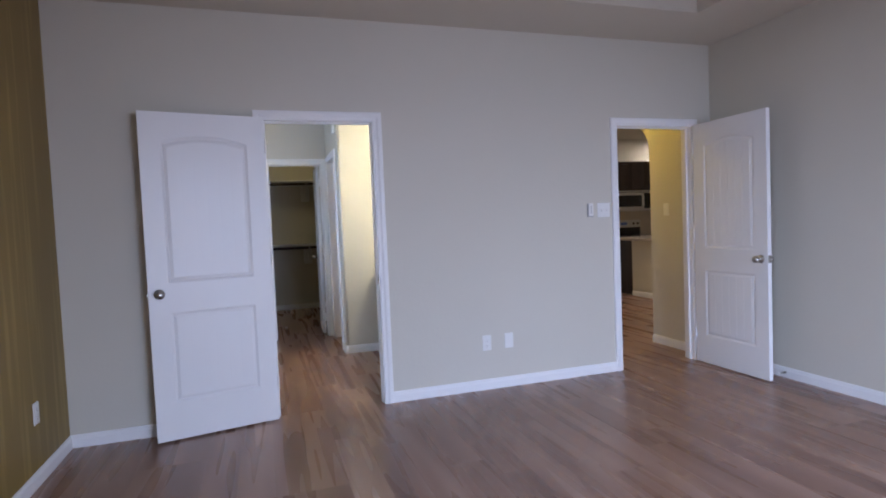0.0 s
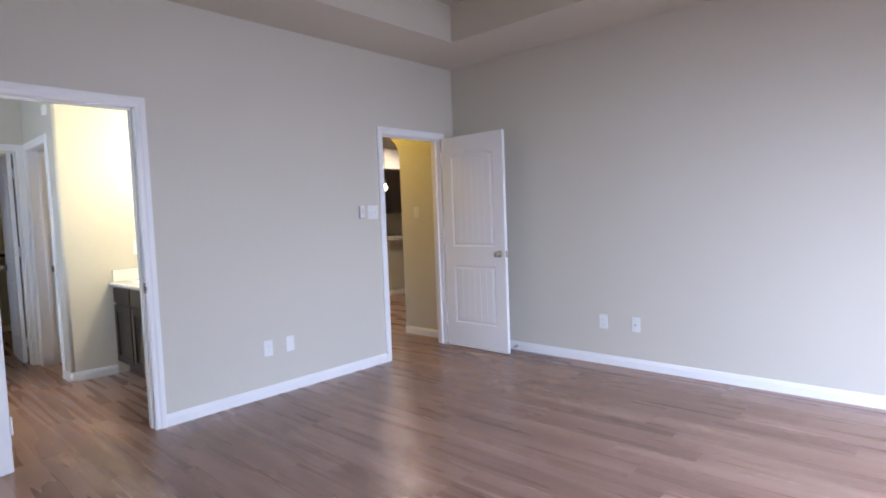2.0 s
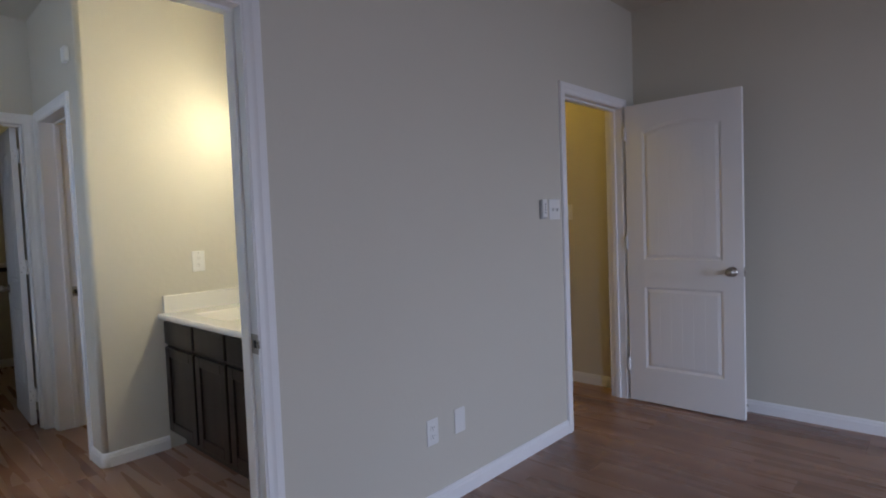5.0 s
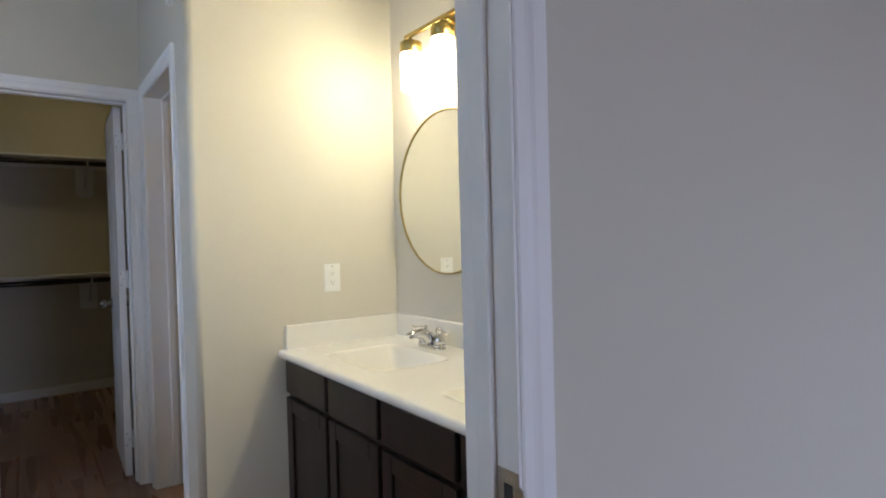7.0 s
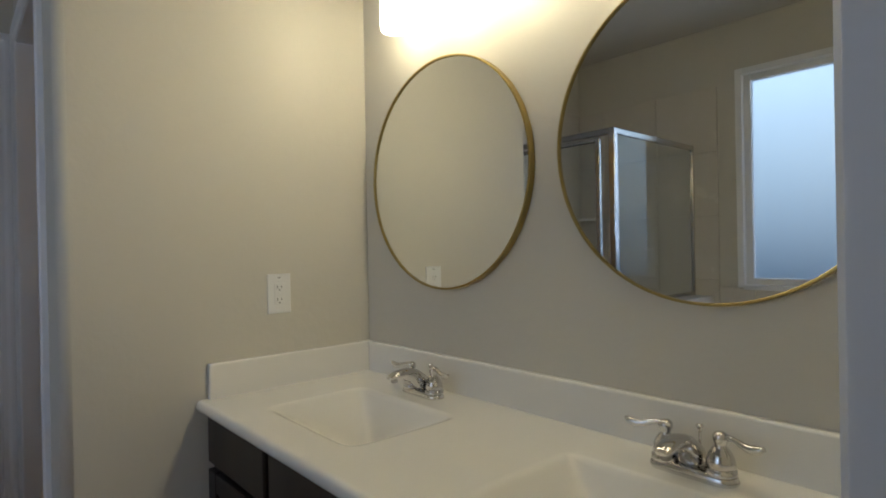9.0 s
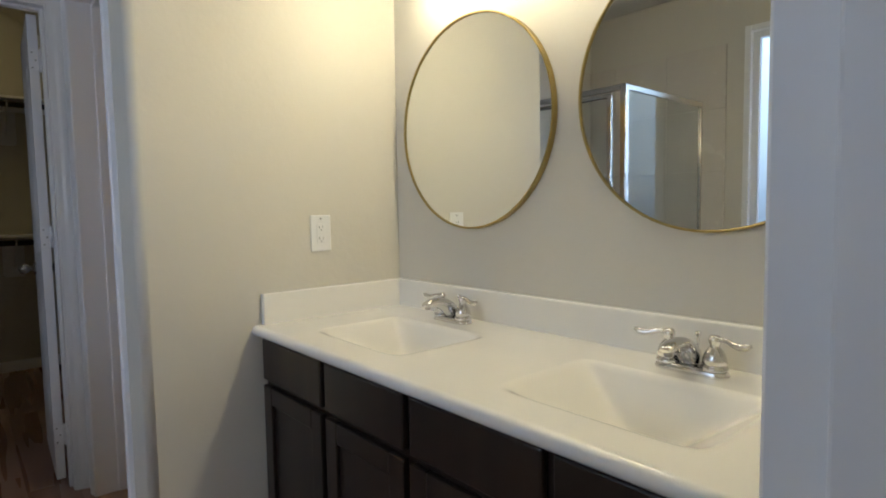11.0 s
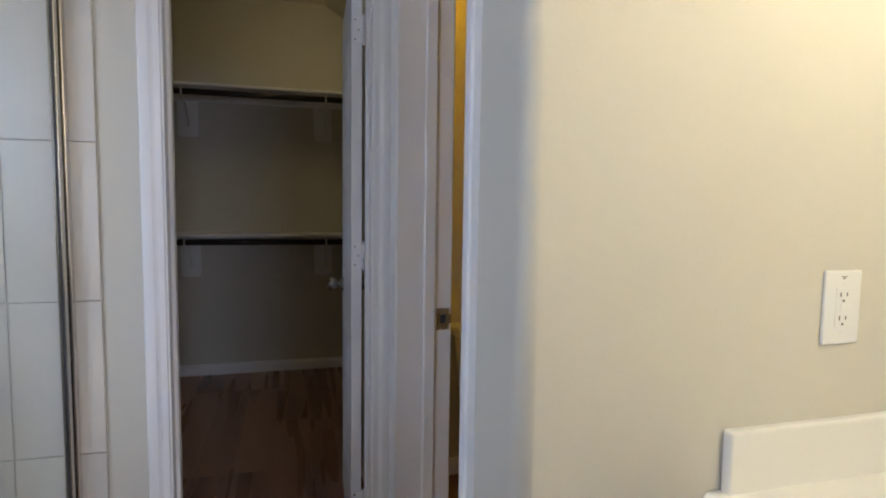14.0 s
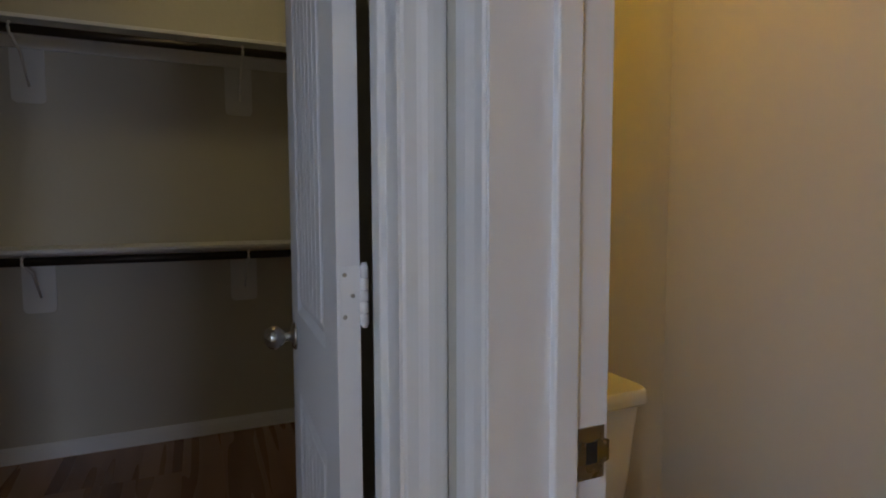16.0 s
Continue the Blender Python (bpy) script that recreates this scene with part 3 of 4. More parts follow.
def faucet(y):
    """Centreset tap: base, low arched spout, two bell handles with wavy levers, lift rod. Local x points to the bowl."""
    f = thing("faucet", "polished chrome two-handle centreset faucet on the vanity top", "faucet", "faucets on the vanity", pose(1.792, y, CT, 0, 0, 180))
    bm = bmesh.new()
    n = 40
    rings = []
    for k, z in ((1.0, 0.0), (1.03, 0.004), (1.0, 0.011), (0.93, 0.016), (0.5, 0.018)):
        ring = []
        for i in range(n):
            c, q = math.cos(i * math.tau / n), math.sin(i * math.tau / n)
            ring.append(bm.verts.new((0.027 * k * c, 0.051 * math.copysign(min(1.0, abs(q) * 4.0), q) * k + 0.029 * k * q, z)))
        rings.append(ring)
    for r, q in zip(rings, rings[1:]):
        for i in range(n):
            bm.faces.new((r[i], r[(i + 1) % n], q[(i + 1) % n], q[i])).smooth = True
    bm.faces.new(rings[-1])
    bmesh.ops.recalc_face_normals(bm, faces=bm.faces[:])
    part("base", bm, M_CHROME, f)
    # broad wedge-shaped spout: each row is reach, underside, top, half width
    bm = bmesh.new()
    rings = []
    n = 20
    for x, lo, hi, w in ((-0.034, 0.012, 0.024, 0.010), (-0.024, 0.012, 0.040, 0.018), (-0.008, 0.012, 0.058, 0.022), (0.012, 0.013, 0.073, 0.0235), (0.028, 0.026, 0.082, 0.022), (0.048, 0.047, 0.087, 0.0195), (0.072, 0.059, 0.088, 0.0175), (0.098, 0.063, 0.084, 0.0160), (0.116, 0.063, 0.077, 0.0140), (0.123, 0.066, 0.072, 0.0090)):
        ring = []
        for i in range(n):
            c, q = math.cos(i * math.tau / n), math.sin(i * math.tau / n)
            ring.append(bm.verts.new((x, w * math.copysign(abs(c) ** 0.7, c), (lo + hi) / 2 + (hi - lo) / 2 * math.copysign(abs(q) ** 0.8, q))))
        rings.append(ring)
    for r, q in zip(rings, rings[1:]):
        for i in range(n):
            bm.faces.new((r[i], r[(i + 1) % n], q[(i + 1) % n], q[i])).smooth = True
    bm.faces.new(rings[0])
    bm.faces.new(rings[-1])
    bmesh.ops.recalc_face_normals(bm, faces=bm.faces[:])
    spout = part("spout", bm, M_CHROME, f)
    part("aerator", lathe(bmesh.new(), [(0.009, 0.054), (0.010, 0.056), (0.010, 0.066)], pose(0.103, 0, 0), 16), M_NICKEL, spout)
    for s in (-1, 1):
        bm = lathe(bmesh.new(), [(0.0265, 0.014), (0.0275, 0.018), (0.0270, 0.024), (0.0225, 0.0255), (0.0225, 0.0275), (0.0255, 0.029), (0.0245, 0.040), (0.0205, 0.052), (0.0145, 0.061), (0.0095, 0.066), (0.0105, 0.070), (0.0135, 0.077), (0.0130, 0.085), (0.0085, 0.090), (0.002, 0.0915)], pose(0, 0.051 * s, 0), 28)
        h = part("handle", bm, M_CHROME, f)
        bm = tube(bmesh.new(), [(0.001, 0.056 * s, 0.082), (0.003, 0.068 * s, 0.084), (0.006, 0.080 * s, 0.082), (0.009, 0.093 * s, 0.077), (0.012, 0.107 * s, 0.075), (0.014, 0.120 * s, 0.078), (0.015, 0.129 * s, 0.082)], [0.0058, 0.0048, 0.0050, 0.0062, 0.0078, 0.0072, 0.0038], 12)
        part("lever", bm, M_CHROME, h)
    bm = tube(bmesh.new(), [(-0.032, 0, 0.015), (-0.032, 0, 0.076)], 0.0026, 8)
    lathe(bm, [(0.003, 0.072), (0.0062, 0.080), (0.0072, 0.084), (0.003, 0.087)], pose(-0.032, 0, 0), 12)
    part("lift_rod", bm, M_CHROME, f)


def round_mirror(y, z):
    r = 0.350
    m = thing("round_mirror", "round wall mirror with a thin brushed brass frame", "mirror", "mirrors over the vanity", pose(EX, y, z, 0, -90, 0))
    part("glass", lathe(bmesh.new(), [(r - 0.0065, 0.004), (r - 0.0065, 0.019)], None, 96), M_MIRROR, m, "silvered mirror glass")
    bm = bmesh.new()
    pr = [(r - 0.006, 0.003), (r, 0.003), (r, 0.023), (r - 0.0012, 0.024), (r - 0.005, 0.024), (r - 0.006, 0.0232)]
    rings = [[bm.verts.new((q * math.cos(k * math.tau / 96), q * math.sin(k * math.tau / 96), h)) for q, h in pr] for k in range(96)]
    for k in range(96):
        a, b = rings[k], rings[(k + 1) % 96]
        for i in range(6):
            bm.faces.new((a[i], a[(i + 1) % 6], b[(i + 1) % 6], b[i]))
    bmesh.ops.recalc_face_normals(bm, faces=bm.faces[:])
    part("frame", bm, M_BRASS, m, "brushed brass rim")


def vanity_light(yc):
    ys, x, zt = (yc + 0.225, yc, yc - 0.225), 1.795, 2.150
    v = thing("vanity_light", "brushed brass three-light vanity bar with glass shades, lit", "light fixture", "vanity lights")
    part("backplate", block(EX - 0.022, EX - 0.001, yc - 0.10, yc + 0.10, 2.09, 2.20, bevel=0.006, segments=3), M_BRASS, v)
    part("arm", tube(bmesh.new(), [(EX - 0.02, yc, zt), (x, yc, zt)], 0.010, 12), M_BRASS, v)
    part("bar", block(x - 0.009, x + 0.009, yc - 0.265, yc + 0.265, zt - 0.009, zt + 0.009, bevel=0.003), M_BRASS, v)
    for y in ys:
        s = part("socket_cup", lathe(bmesh.new(), [(0.008, zt - 0.008), (0.010, zt - 0.030), (0.046, zt - 0.032), (0.0475, zt - 0.036), (0.0475, zt - 0.078), (0.044, zt - 0.080)], pose(x, y, 0), 32), M_BRASS, v)
        part("shade", lathe(bmesh.new(), [(0.0440, 1.918), (0.0455, 1.922), (0.0455, zt - 0.0805)], pose(x, y, 0), 24), M_SHADE, v, "glowing glass cylinder shade")


vanity()
vanity_top()
faucet(5.972)
faucet(5.180)
round_mirror(5.968, 1.472)
round_mirror(5.184, 1.474)
vanity_light(5.850)
vanity_light(5.064)


def tile(bm_parent, x0, x1, y0, y1, z0, z1):
    return part("tile", block(x0, x1, y0, y1, z0, z1, bevel=0.0015, segments=1), M_TILE, bm_parent)


def tiled(parent, axis, at, depth, u0, u1, us, z0, z1, zs):
    """Tiles with recessed joints over a face. axis: the coordinate that stays; depth: thickness, signed outwards."""
    def cuts(a, b, step):
        out, v = [a], a + step
        while v < b - 0.02:
            out.append(v)
            v += step
        return out + [b]
    g = 0.0015
    cu, cz = cuts(u0, u1, us), cuts(z0, z1, zs)
    lo, hi = sorted((at, at + depth))
    for a, b in zip(cu, cu[1:]):
        for c, d in zip(cz, cz[1:]):
            if axis == "x":
                tile(parent, lo, hi, a + g, b - g, c + g, d - g)
            elif axis == "y":
                tile(parent, a + g, b - g, lo, hi, c + g, d - g)
            else:
                tile(parent, a + g, b - g, c + g, d - g, lo, hi)


# shower stall with its half wall
GY, GX, ST = 6.495, 0.045, 1.94
kw = fixed(part("knee_wall", block(WX, 0.122, 6.363, 6.540, 0, 0.868), M_GROUT), "tiled half wall between tub and shower", "half wall")
tiled(kw, "y", 6.363, -0.008, WX, 0.130, 0.44, 0.545, 0.877, 0.34)
tiled(kw, "x", 0.122, 0.008, 6.363, 6.548, 0.3, 0.0, 0.877, 0.545)
tiled(kw, "z", 0.868, 0.010, WX, 0.114, 0.44, 6.363, 6.540, 0.3)
tiled(kw, "y", 6.540, 0.008, WX, -0.02, 0.44, 0.10, 0.877, 0.44)
sh = fixed(part("shower_tile_wall", boxes([(WX, 0.122, CY - 0.004, CY - 0.0005, 0.0, 2.325), (WX + 0.0005, WX + 0.004, 6.318, CY - 0.004, 0.0, 2.325)]), M_GROUT), "large beige tiles on the shower walls", "tile wall")
tiled(sh, "y", CY - 0.004, -0.008, WX + 0.012, 0.128, 0.44, 0.10, 2.325, 0.445)
tiled(sh, "x", WX + 0.004, 0.008, 6.32, CY - 0.012, 0.44, 0.10, 2.325, 0.445)
cb = fixed(part("shower_curb", block(-0.04, 0.112, 6.549, CY - 0.012, 0.0, 0.085), M_GROUT), "tiled shower curb on the floor", "shower curb")
tiled(cb, "x", 0.112, 0.008, 6.549, CY - 0.013, 0.44, 0.0, 0.093, 0.2)
tiled(cb, "z", 0.085, 0.008, -0.04, 0.112, 0.3, 6.549, CY - 0.013, 0.44)
fixed(part("shower_pan", block(WX + 0.013, -0.041, 6.549, CY - 0.013, 0.0, 0.04, bevel=0.01), M_TUB), "white shower pan inside the stall", "shower pan")


def shower_enclosure():
    e = thing("shower_enclosure", "framed clear glass shower enclosure on the half wall and curb", "shower")
    bars = [("corner_post", (GX - 0.020, GX + 0.020, GY - 0.020, GY + 0.020, 0.880, ST)),
            ("wall_jamb", (GX - 0.018, GX + 0.018, CY - 0.040, CY - 0.013, 0.094, ST)),
            ("top_rail", (GX - 0.018, GX + 0.018, GY + 0.021, CY - 0.041, ST - 0.036, ST)),
            ("side_top_rail", (WX + 0.013, GX - 0.021, GY - 0.016, GY + 0.016, ST - 0.036, ST)),
            ("bottom_track", (GX - 0.022, GX + 0.022, 6.549, CY - 0.041, 0.094, 0.118)),
            ("side_bottom_rail", (WX + 0.013, GX - 0.021, GY - 0.014, GY + 0.014, 0.879, 0.903)),
            ("side_wall_rail", (WX + 0.013, WX + 0.034, GY - 0.014, GY + 0.014, 0.904, ST - 0.037))]
    for n, r in bars:
        part(n, block(*r, bevel=0.004), M_STEEL, e, "polished aluminium profile")
    part("lower_post", block(GX - 0.018, GX + 0.018, 6.549, 6.574, 0.119, 0.879), M_STEEL, e, "polished aluminium profile")
    y0, y1, z0, z1 = 6.582, CY - 0.048, 0.135, ST - 0.046
    d = part("shower_door_frame", boxes([(GX - 0.010, GX + 0.012, y0, y0 + 0.028, z0, z1), (GX - 0.010, GX + 0.012, y1 - 0.022, y1, z0, z1), (GX - 0.010, GX + 0.012, y0 + 0.028, y1 - 0.022, z0, z0 + 0.022), (GX - 0.010, GX + 0.012, y0 + 0.028, y1 - 0.022, z1 - 0.022, z1)], bevel=0.003), M_STEEL, e)
    pane = part("pane", block(GX - 0.003, GX + 0.003, y0 + 0.02, y1 - 0.014, z0 + 0.014, z1 - 0.014), M_GLASS, d, "clear glass")
    pane.visible_shadow = False
    bm = boxes([(GX + 0.002, GX + 0.0065, y0 + 0.028, y0 + 0.031, z0 + 0.022, z1 - 0.022), (GX + 0.002, GX + 0.0065, y1 - 0.026, y1 - 0.022, z0 + 0.022, z1 - 0.022), (GX + 0.002, GX + 0.0065, y0 + 0.031, y1 - 0.026, z1 - 0.026, z1 - 0.022), (GX + 0.002, GX + 0.0065, y0 + 0.031, y1 - 0.026, z0 + 0.022, z0 + 0.026)])
    part("gasket", bm, M_DARK, d, "black rubber gasket")
    part("handle", tube(bmesh.new(), [(GX + 0.012, y0 + 0.014, 1.13), (GX + 0.026, y0 + 0.014, 1.125), (GX + 0.026, y0 + 0.014, 0.965), (GX + 0.012, y0 + 0.014, 0.96)], 0.005, 10), M_STEEL, d, "chrome pull handle")
    side = part("side_pane", block(WX + 0.020, GX - 0.015, GY - 0.003, GY + 0.003, 0.892, ST - 0.02), M_GLASS, e, "clear glass")
    side.visible_shadow = False


shower_enclosure()
bm = bmesh.new()
prism(bm, [(0, 0)] + [(0.20 * math.cos(a * math.pi / 16), -0.20 * math.sin(a * math.pi / 16)) for a in range(9)], 0, 0.018, pose(WX + 0.014, CY - 0.014, 1.46, -90, 0, 0))
tagged(part("corner_shelf", bm, M_CERAMIC), "white ceramic corner shelf in the shower", "shelf")

# bath tub
TZ = 0.550


def tub():
    t = thing("bathtub", "white drop-in bathtub under the frosted window", "bathtub")
    bm = bmesh.new()
    x0, x1, y0, y1 = WX + 0.002, 0.030, 4.765, 6.352
    n = 40
    ring = []
    for s, z in ((1.0, TZ + 0.004), (0.965, TZ + 0.012), (0.93, TZ + 0.004), (0.84, TZ - 0.30), (0.72, TZ - 0.40), (0.05, TZ - 0.41)):
        ring.append([bm.verts.new(((x0 + x1) / 2 + 0.455 * s * math.copysign(abs(math.cos(k * math.tau / n)) ** 0.6, math.cos(k * math.tau / n)), (y0 + y1) / 2 + 0.74 * s * math.copysign(abs(math.sin(k * math.tau / n)) ** 0.6, math.sin(k * math.tau / n)), z)) for k in range(n)])
    for a, b in zip(ring, ring[1:]):
        for k in range(n):
            bm.faces.new((a[k], a[(k + 1) % n], b[(k + 1) % n], b[k])).smooth = True
    bm.faces.new(ring[-1])
    bmesh.ops.recalc_face_normals(bm, faces=bm.faces[:])
    bmesh.ops.reverse_faces(bm, faces=bm.faces[:])
    part("basin", bm, M_TUB, t)
    # deck round the basin: outer rectangle to the basin's rim
    bm = bmesh.new()
    cx, cy = (x0 + x1) / 2, (y0 + y1) / 2
    inner, outer = [], []
    for k in range(n):
        c, s = math.cos(k * math.tau / n), math.sin(k * math.tau / n)
        px, py = 0.455 * math.copysign(abs(c) ** 0.6, c), 0.74 * math.copysign(abs(s) ** 0.6, s)
        inner.append(bm.verts.new((cx + px, cy + py, TZ)))
        q = min((x1 - cx) / max(abs(px), 1e-6), (y1 - cy) / max(abs(py), 1e-6))
        outer.append(bm.verts.new((cx + px * q, cy + py * q, TZ)))
    for k in range(n):
        bm.faces.new((outer[k], outer[(k + 1) % n], inner[(k + 1) % n], inner[k]))
    bmesh.ops.recalc_face_normals(bm, faces=bm.faces[:])
    part("rim", bm, M_TUB, t)
    return x1


tub_front = tub()
ap = fixed(part("tub_apron", boxes([(0.030, 0.046, 4.765, 6.354, 0, TZ - 0.01), (WX + 0.0005, WX + 0.004, 4.765, 6.317, TZ, 0.945)]), M_GROUT), "beige tile front and splash of the tub deck", "tile wall")
tiled(ap, "x", 0.046, 0.008, 4.766, 6.354, 0.44, 0.0, TZ - 0.01, 0.445)
tiled(ap, "z", TZ - 0.01, 0.011, 0.030, 0.056, 0.3, 4.766, 6.354, 0.44)
tiled(ap, "x", WX + 0.004, 0.008, 4.766, 6.317, 0.44, TZ + 0.002, 0.945, 0.40)

# window over the tub
win = fixed(thing("window_1", "white vinyl window with obscure glass over the tub", "window"), "white vinyl window with obscure glass over the tub", "window")
wy0, wy1, wz0, wz1 = WIN
part("window_frame", boxes([(WX - 0.085, WX - 0.03, wy0, wy0 + 0.055, wz0, wz1), (WX - 0.085, WX - 0.03, wy1 - 0.055, wy1, wz0, wz1), (WX - 0.085, WX - 0.03, wy0 + 0.055, wy1 - 0.055, wz0, wz0 + 0.055), (WX - 0.085, WX - 0.03, wy0 + 0.055, wy1 - 0.055, wz1 - 0.055, wz1)], bevel=0.004), M_TRIM, win)
part("window_casing", boxes([(WX - 0.03, WX + 0.012, wy0 - 0.03, wy0 + 0.012, wz0 - 0.03, wz1 + 0.03), (WX - 0.03, WX + 0.012, wy1 - 0.012, wy1 + 0.03, wz0 - 0.03, wz1 + 0.03), (WX - 0.03, WX + 0.012, wy0 + 0.012, wy1 - 0.012, wz1 - 0.012, wz1 + 0.03)], bevel=0.003), M_TRIM, win)
part("window_sill", block(WX - 0.03, WX + 0.03, wy0 + 0.012, wy1 - 0.012, wz0 - 0.02, wz0 + 0.012, bevel=0.004), M_TRIM, win)
pane = part("pane", block(WX - 0.062, WX - 0.056, wy0 + 0.05, wy1 - 0.05, wz0 + 0.05, wz1 - 0.05), M_FROST, win, "obscure glass")
pane.visible_shadow = False
# overcast distance outside the bathroom window, pale above and slate below
mb = bpy.data.materials.new("overcast_distance")
mb.use_nodes = True
n_, l_ = mb.node_tree.nodes, mb.node_tree.links
co_, sep_, rp_ = n_.new("ShaderNodeTexCoord"), n_.new("ShaderNodeSeparateXYZ"), n_.new("ShaderNodeValToRGB")
mr_ = n_.new("ShaderNodeMapRange")
mr_.inputs[1].default_value, mr_.inputs[2].default_value = 0.3, 2.9
rp_.color_ramp.elements[0].position, rp_.color_ramp.elements[0].color = 0.2, (0.045, 0.075, 0.125, 1)
rp_.color_ramp.elements[1].position, rp_.color_ramp.elements[1].color = 0.9, (0.58, 0.78, 1.0, 1)
l_.new(co_.outputs["Object"], sep_.inputs[0])
l_.new(sep_.outputs[2], mr_.inputs[0])
l_.new(mr_.outputs[0], rp_.inputs[0])
b_ = n_["Principled BSDF"]
b_.inputs["Base Color"].default_value = (0, 0, 0, 1)
l_.new(rp_.outputs[0], b_.inputs["Emission Color"])
b_.inputs["Emission Strength"].default_value = BACKDROP
fixed(part("backdrop", block(WX - 0.62, WX - 0.60, 4.0, 7.1, -0.2, 3.4), mb), "pale overcast daylight outside the window", "backdrop")

# ---- closet ----


def closet_shelf(name, z, label):
    s = thing(name, label, "shelf", "closet shelves")
    part("board", block(-0.949, 1.55, 9.690, 9.998, z - 0.018, z, bevel=0.002), M_TRIM, s)
    part("cleat", block(-0.949, 1.55, 9.980, 9.999, z - 0.075, z - 0.019, bevel=0.002), M_TRIM, s)
    part("rod", tube(bmesh.new(), [(-0.948, 9.722, z - 0.056), (1.55, 9.722, z - 0.056)], 0.0200, 16), M_ROD, s, "dark bronze hanging rod")
    for x in (-0.80, -0.041, 0.890, 1.50):
        # wall plate, diagonal arm and rod hook of one bracket
        bm = bmesh.new()
        w, r = 0.068, 0.024
        pts = [(-w, z - 0.076), (-w, z - 0.325 + r)] + [(-w + r - r * math.cos(a), z - 0.325 + r - r * math.sin(a)) for a in (0.4, 0.8, 1.2, math.pi / 2)]
        pts += [(w - r + r * math.sin(a), z - 0.325 + r - r * math.cos(a)) for a in (0.0, 0.4, 0.8, 1.2)] + [(w, z - 0.325 + r), (w, z - 0.076)]
        prism(bm, pts, -0.012, 0.0, pose(x - 0.005, 9.999, 0))
        b = part("bracket", bm, M_PLATE, s, "white plastic wall bracket")
        part("strut", tube(bmesh.new(), [(x, 9.988, z - 0.25), (x, 9.86, z - 0.12), (x, 9.722, z - 0.075)], 0.0055, 8), M_PLATE, b)
        hook = [(x, 9.722 + 0.0245 * math.sin(a), z - 0.056 - 0.0245 * math.cos(a)) for a in [k * math.pi / 8 for k in range(-8, 9)]]
        bm = tube(bmesh.new(), hook, 0.006, 8)
        part("hook", bm, M_PLATE, b)


closet_shelf("closet_shelf", 2.055, "white closet shelf with a dark bronze rod on white brackets")
closet_shelf("closet_shelf", 1.055, "lower white closet shelf with a dark bronze rod on white brackets")

# ---- toilet room ----


def rounded(x0, x1, y0, y1, z0, z1, r, taper=0.0, seg=5):
    """A block with rounded upright edges; taper draws the foot in on every side."""
    bm = bmesh.new()
    rows = []
    for z, k in ((z0, taper), (z0 + 0.006, taper - 0.004), (z1 - 0.006, -0.0), (z1, 0.006)):
        pts = []
        for cx, cy, a0 in ((x1 - r, y1 - r, 0), (x0 + r, y1 - r, 90), (x0 + r, y0 + r, 180), (x1 - r, y0 + r, 270)):
            for s in range(seg + 1):
                a = radians(a0 + 90 * s / seg)
                pts.append((cx + r * math.cos(a), cy + r * math.sin(a)))
        mx, my = (x0 + x1) / 2, (y0 + y1) / 2
        fx, fy = 1 - k / ((x1 - x0) / 2), 1 - k / ((y1 - y0) / 2)
        rows.append([bm.verts.new((mx + (px - mx) * fx, my + (py - my) * fy, z)) for px, py in pts])
    n = len(rows[0])
    for a, b in zip(rows, rows[1:]):
        for i in range(n):
            bm.faces.new((a[i], a[(i + 1) % n], b[(i + 1) % n], b[i])).smooth = True
    bm.faces.new(rows[0][::-1])
    bm.faces.new(rows[-1])
    return bm


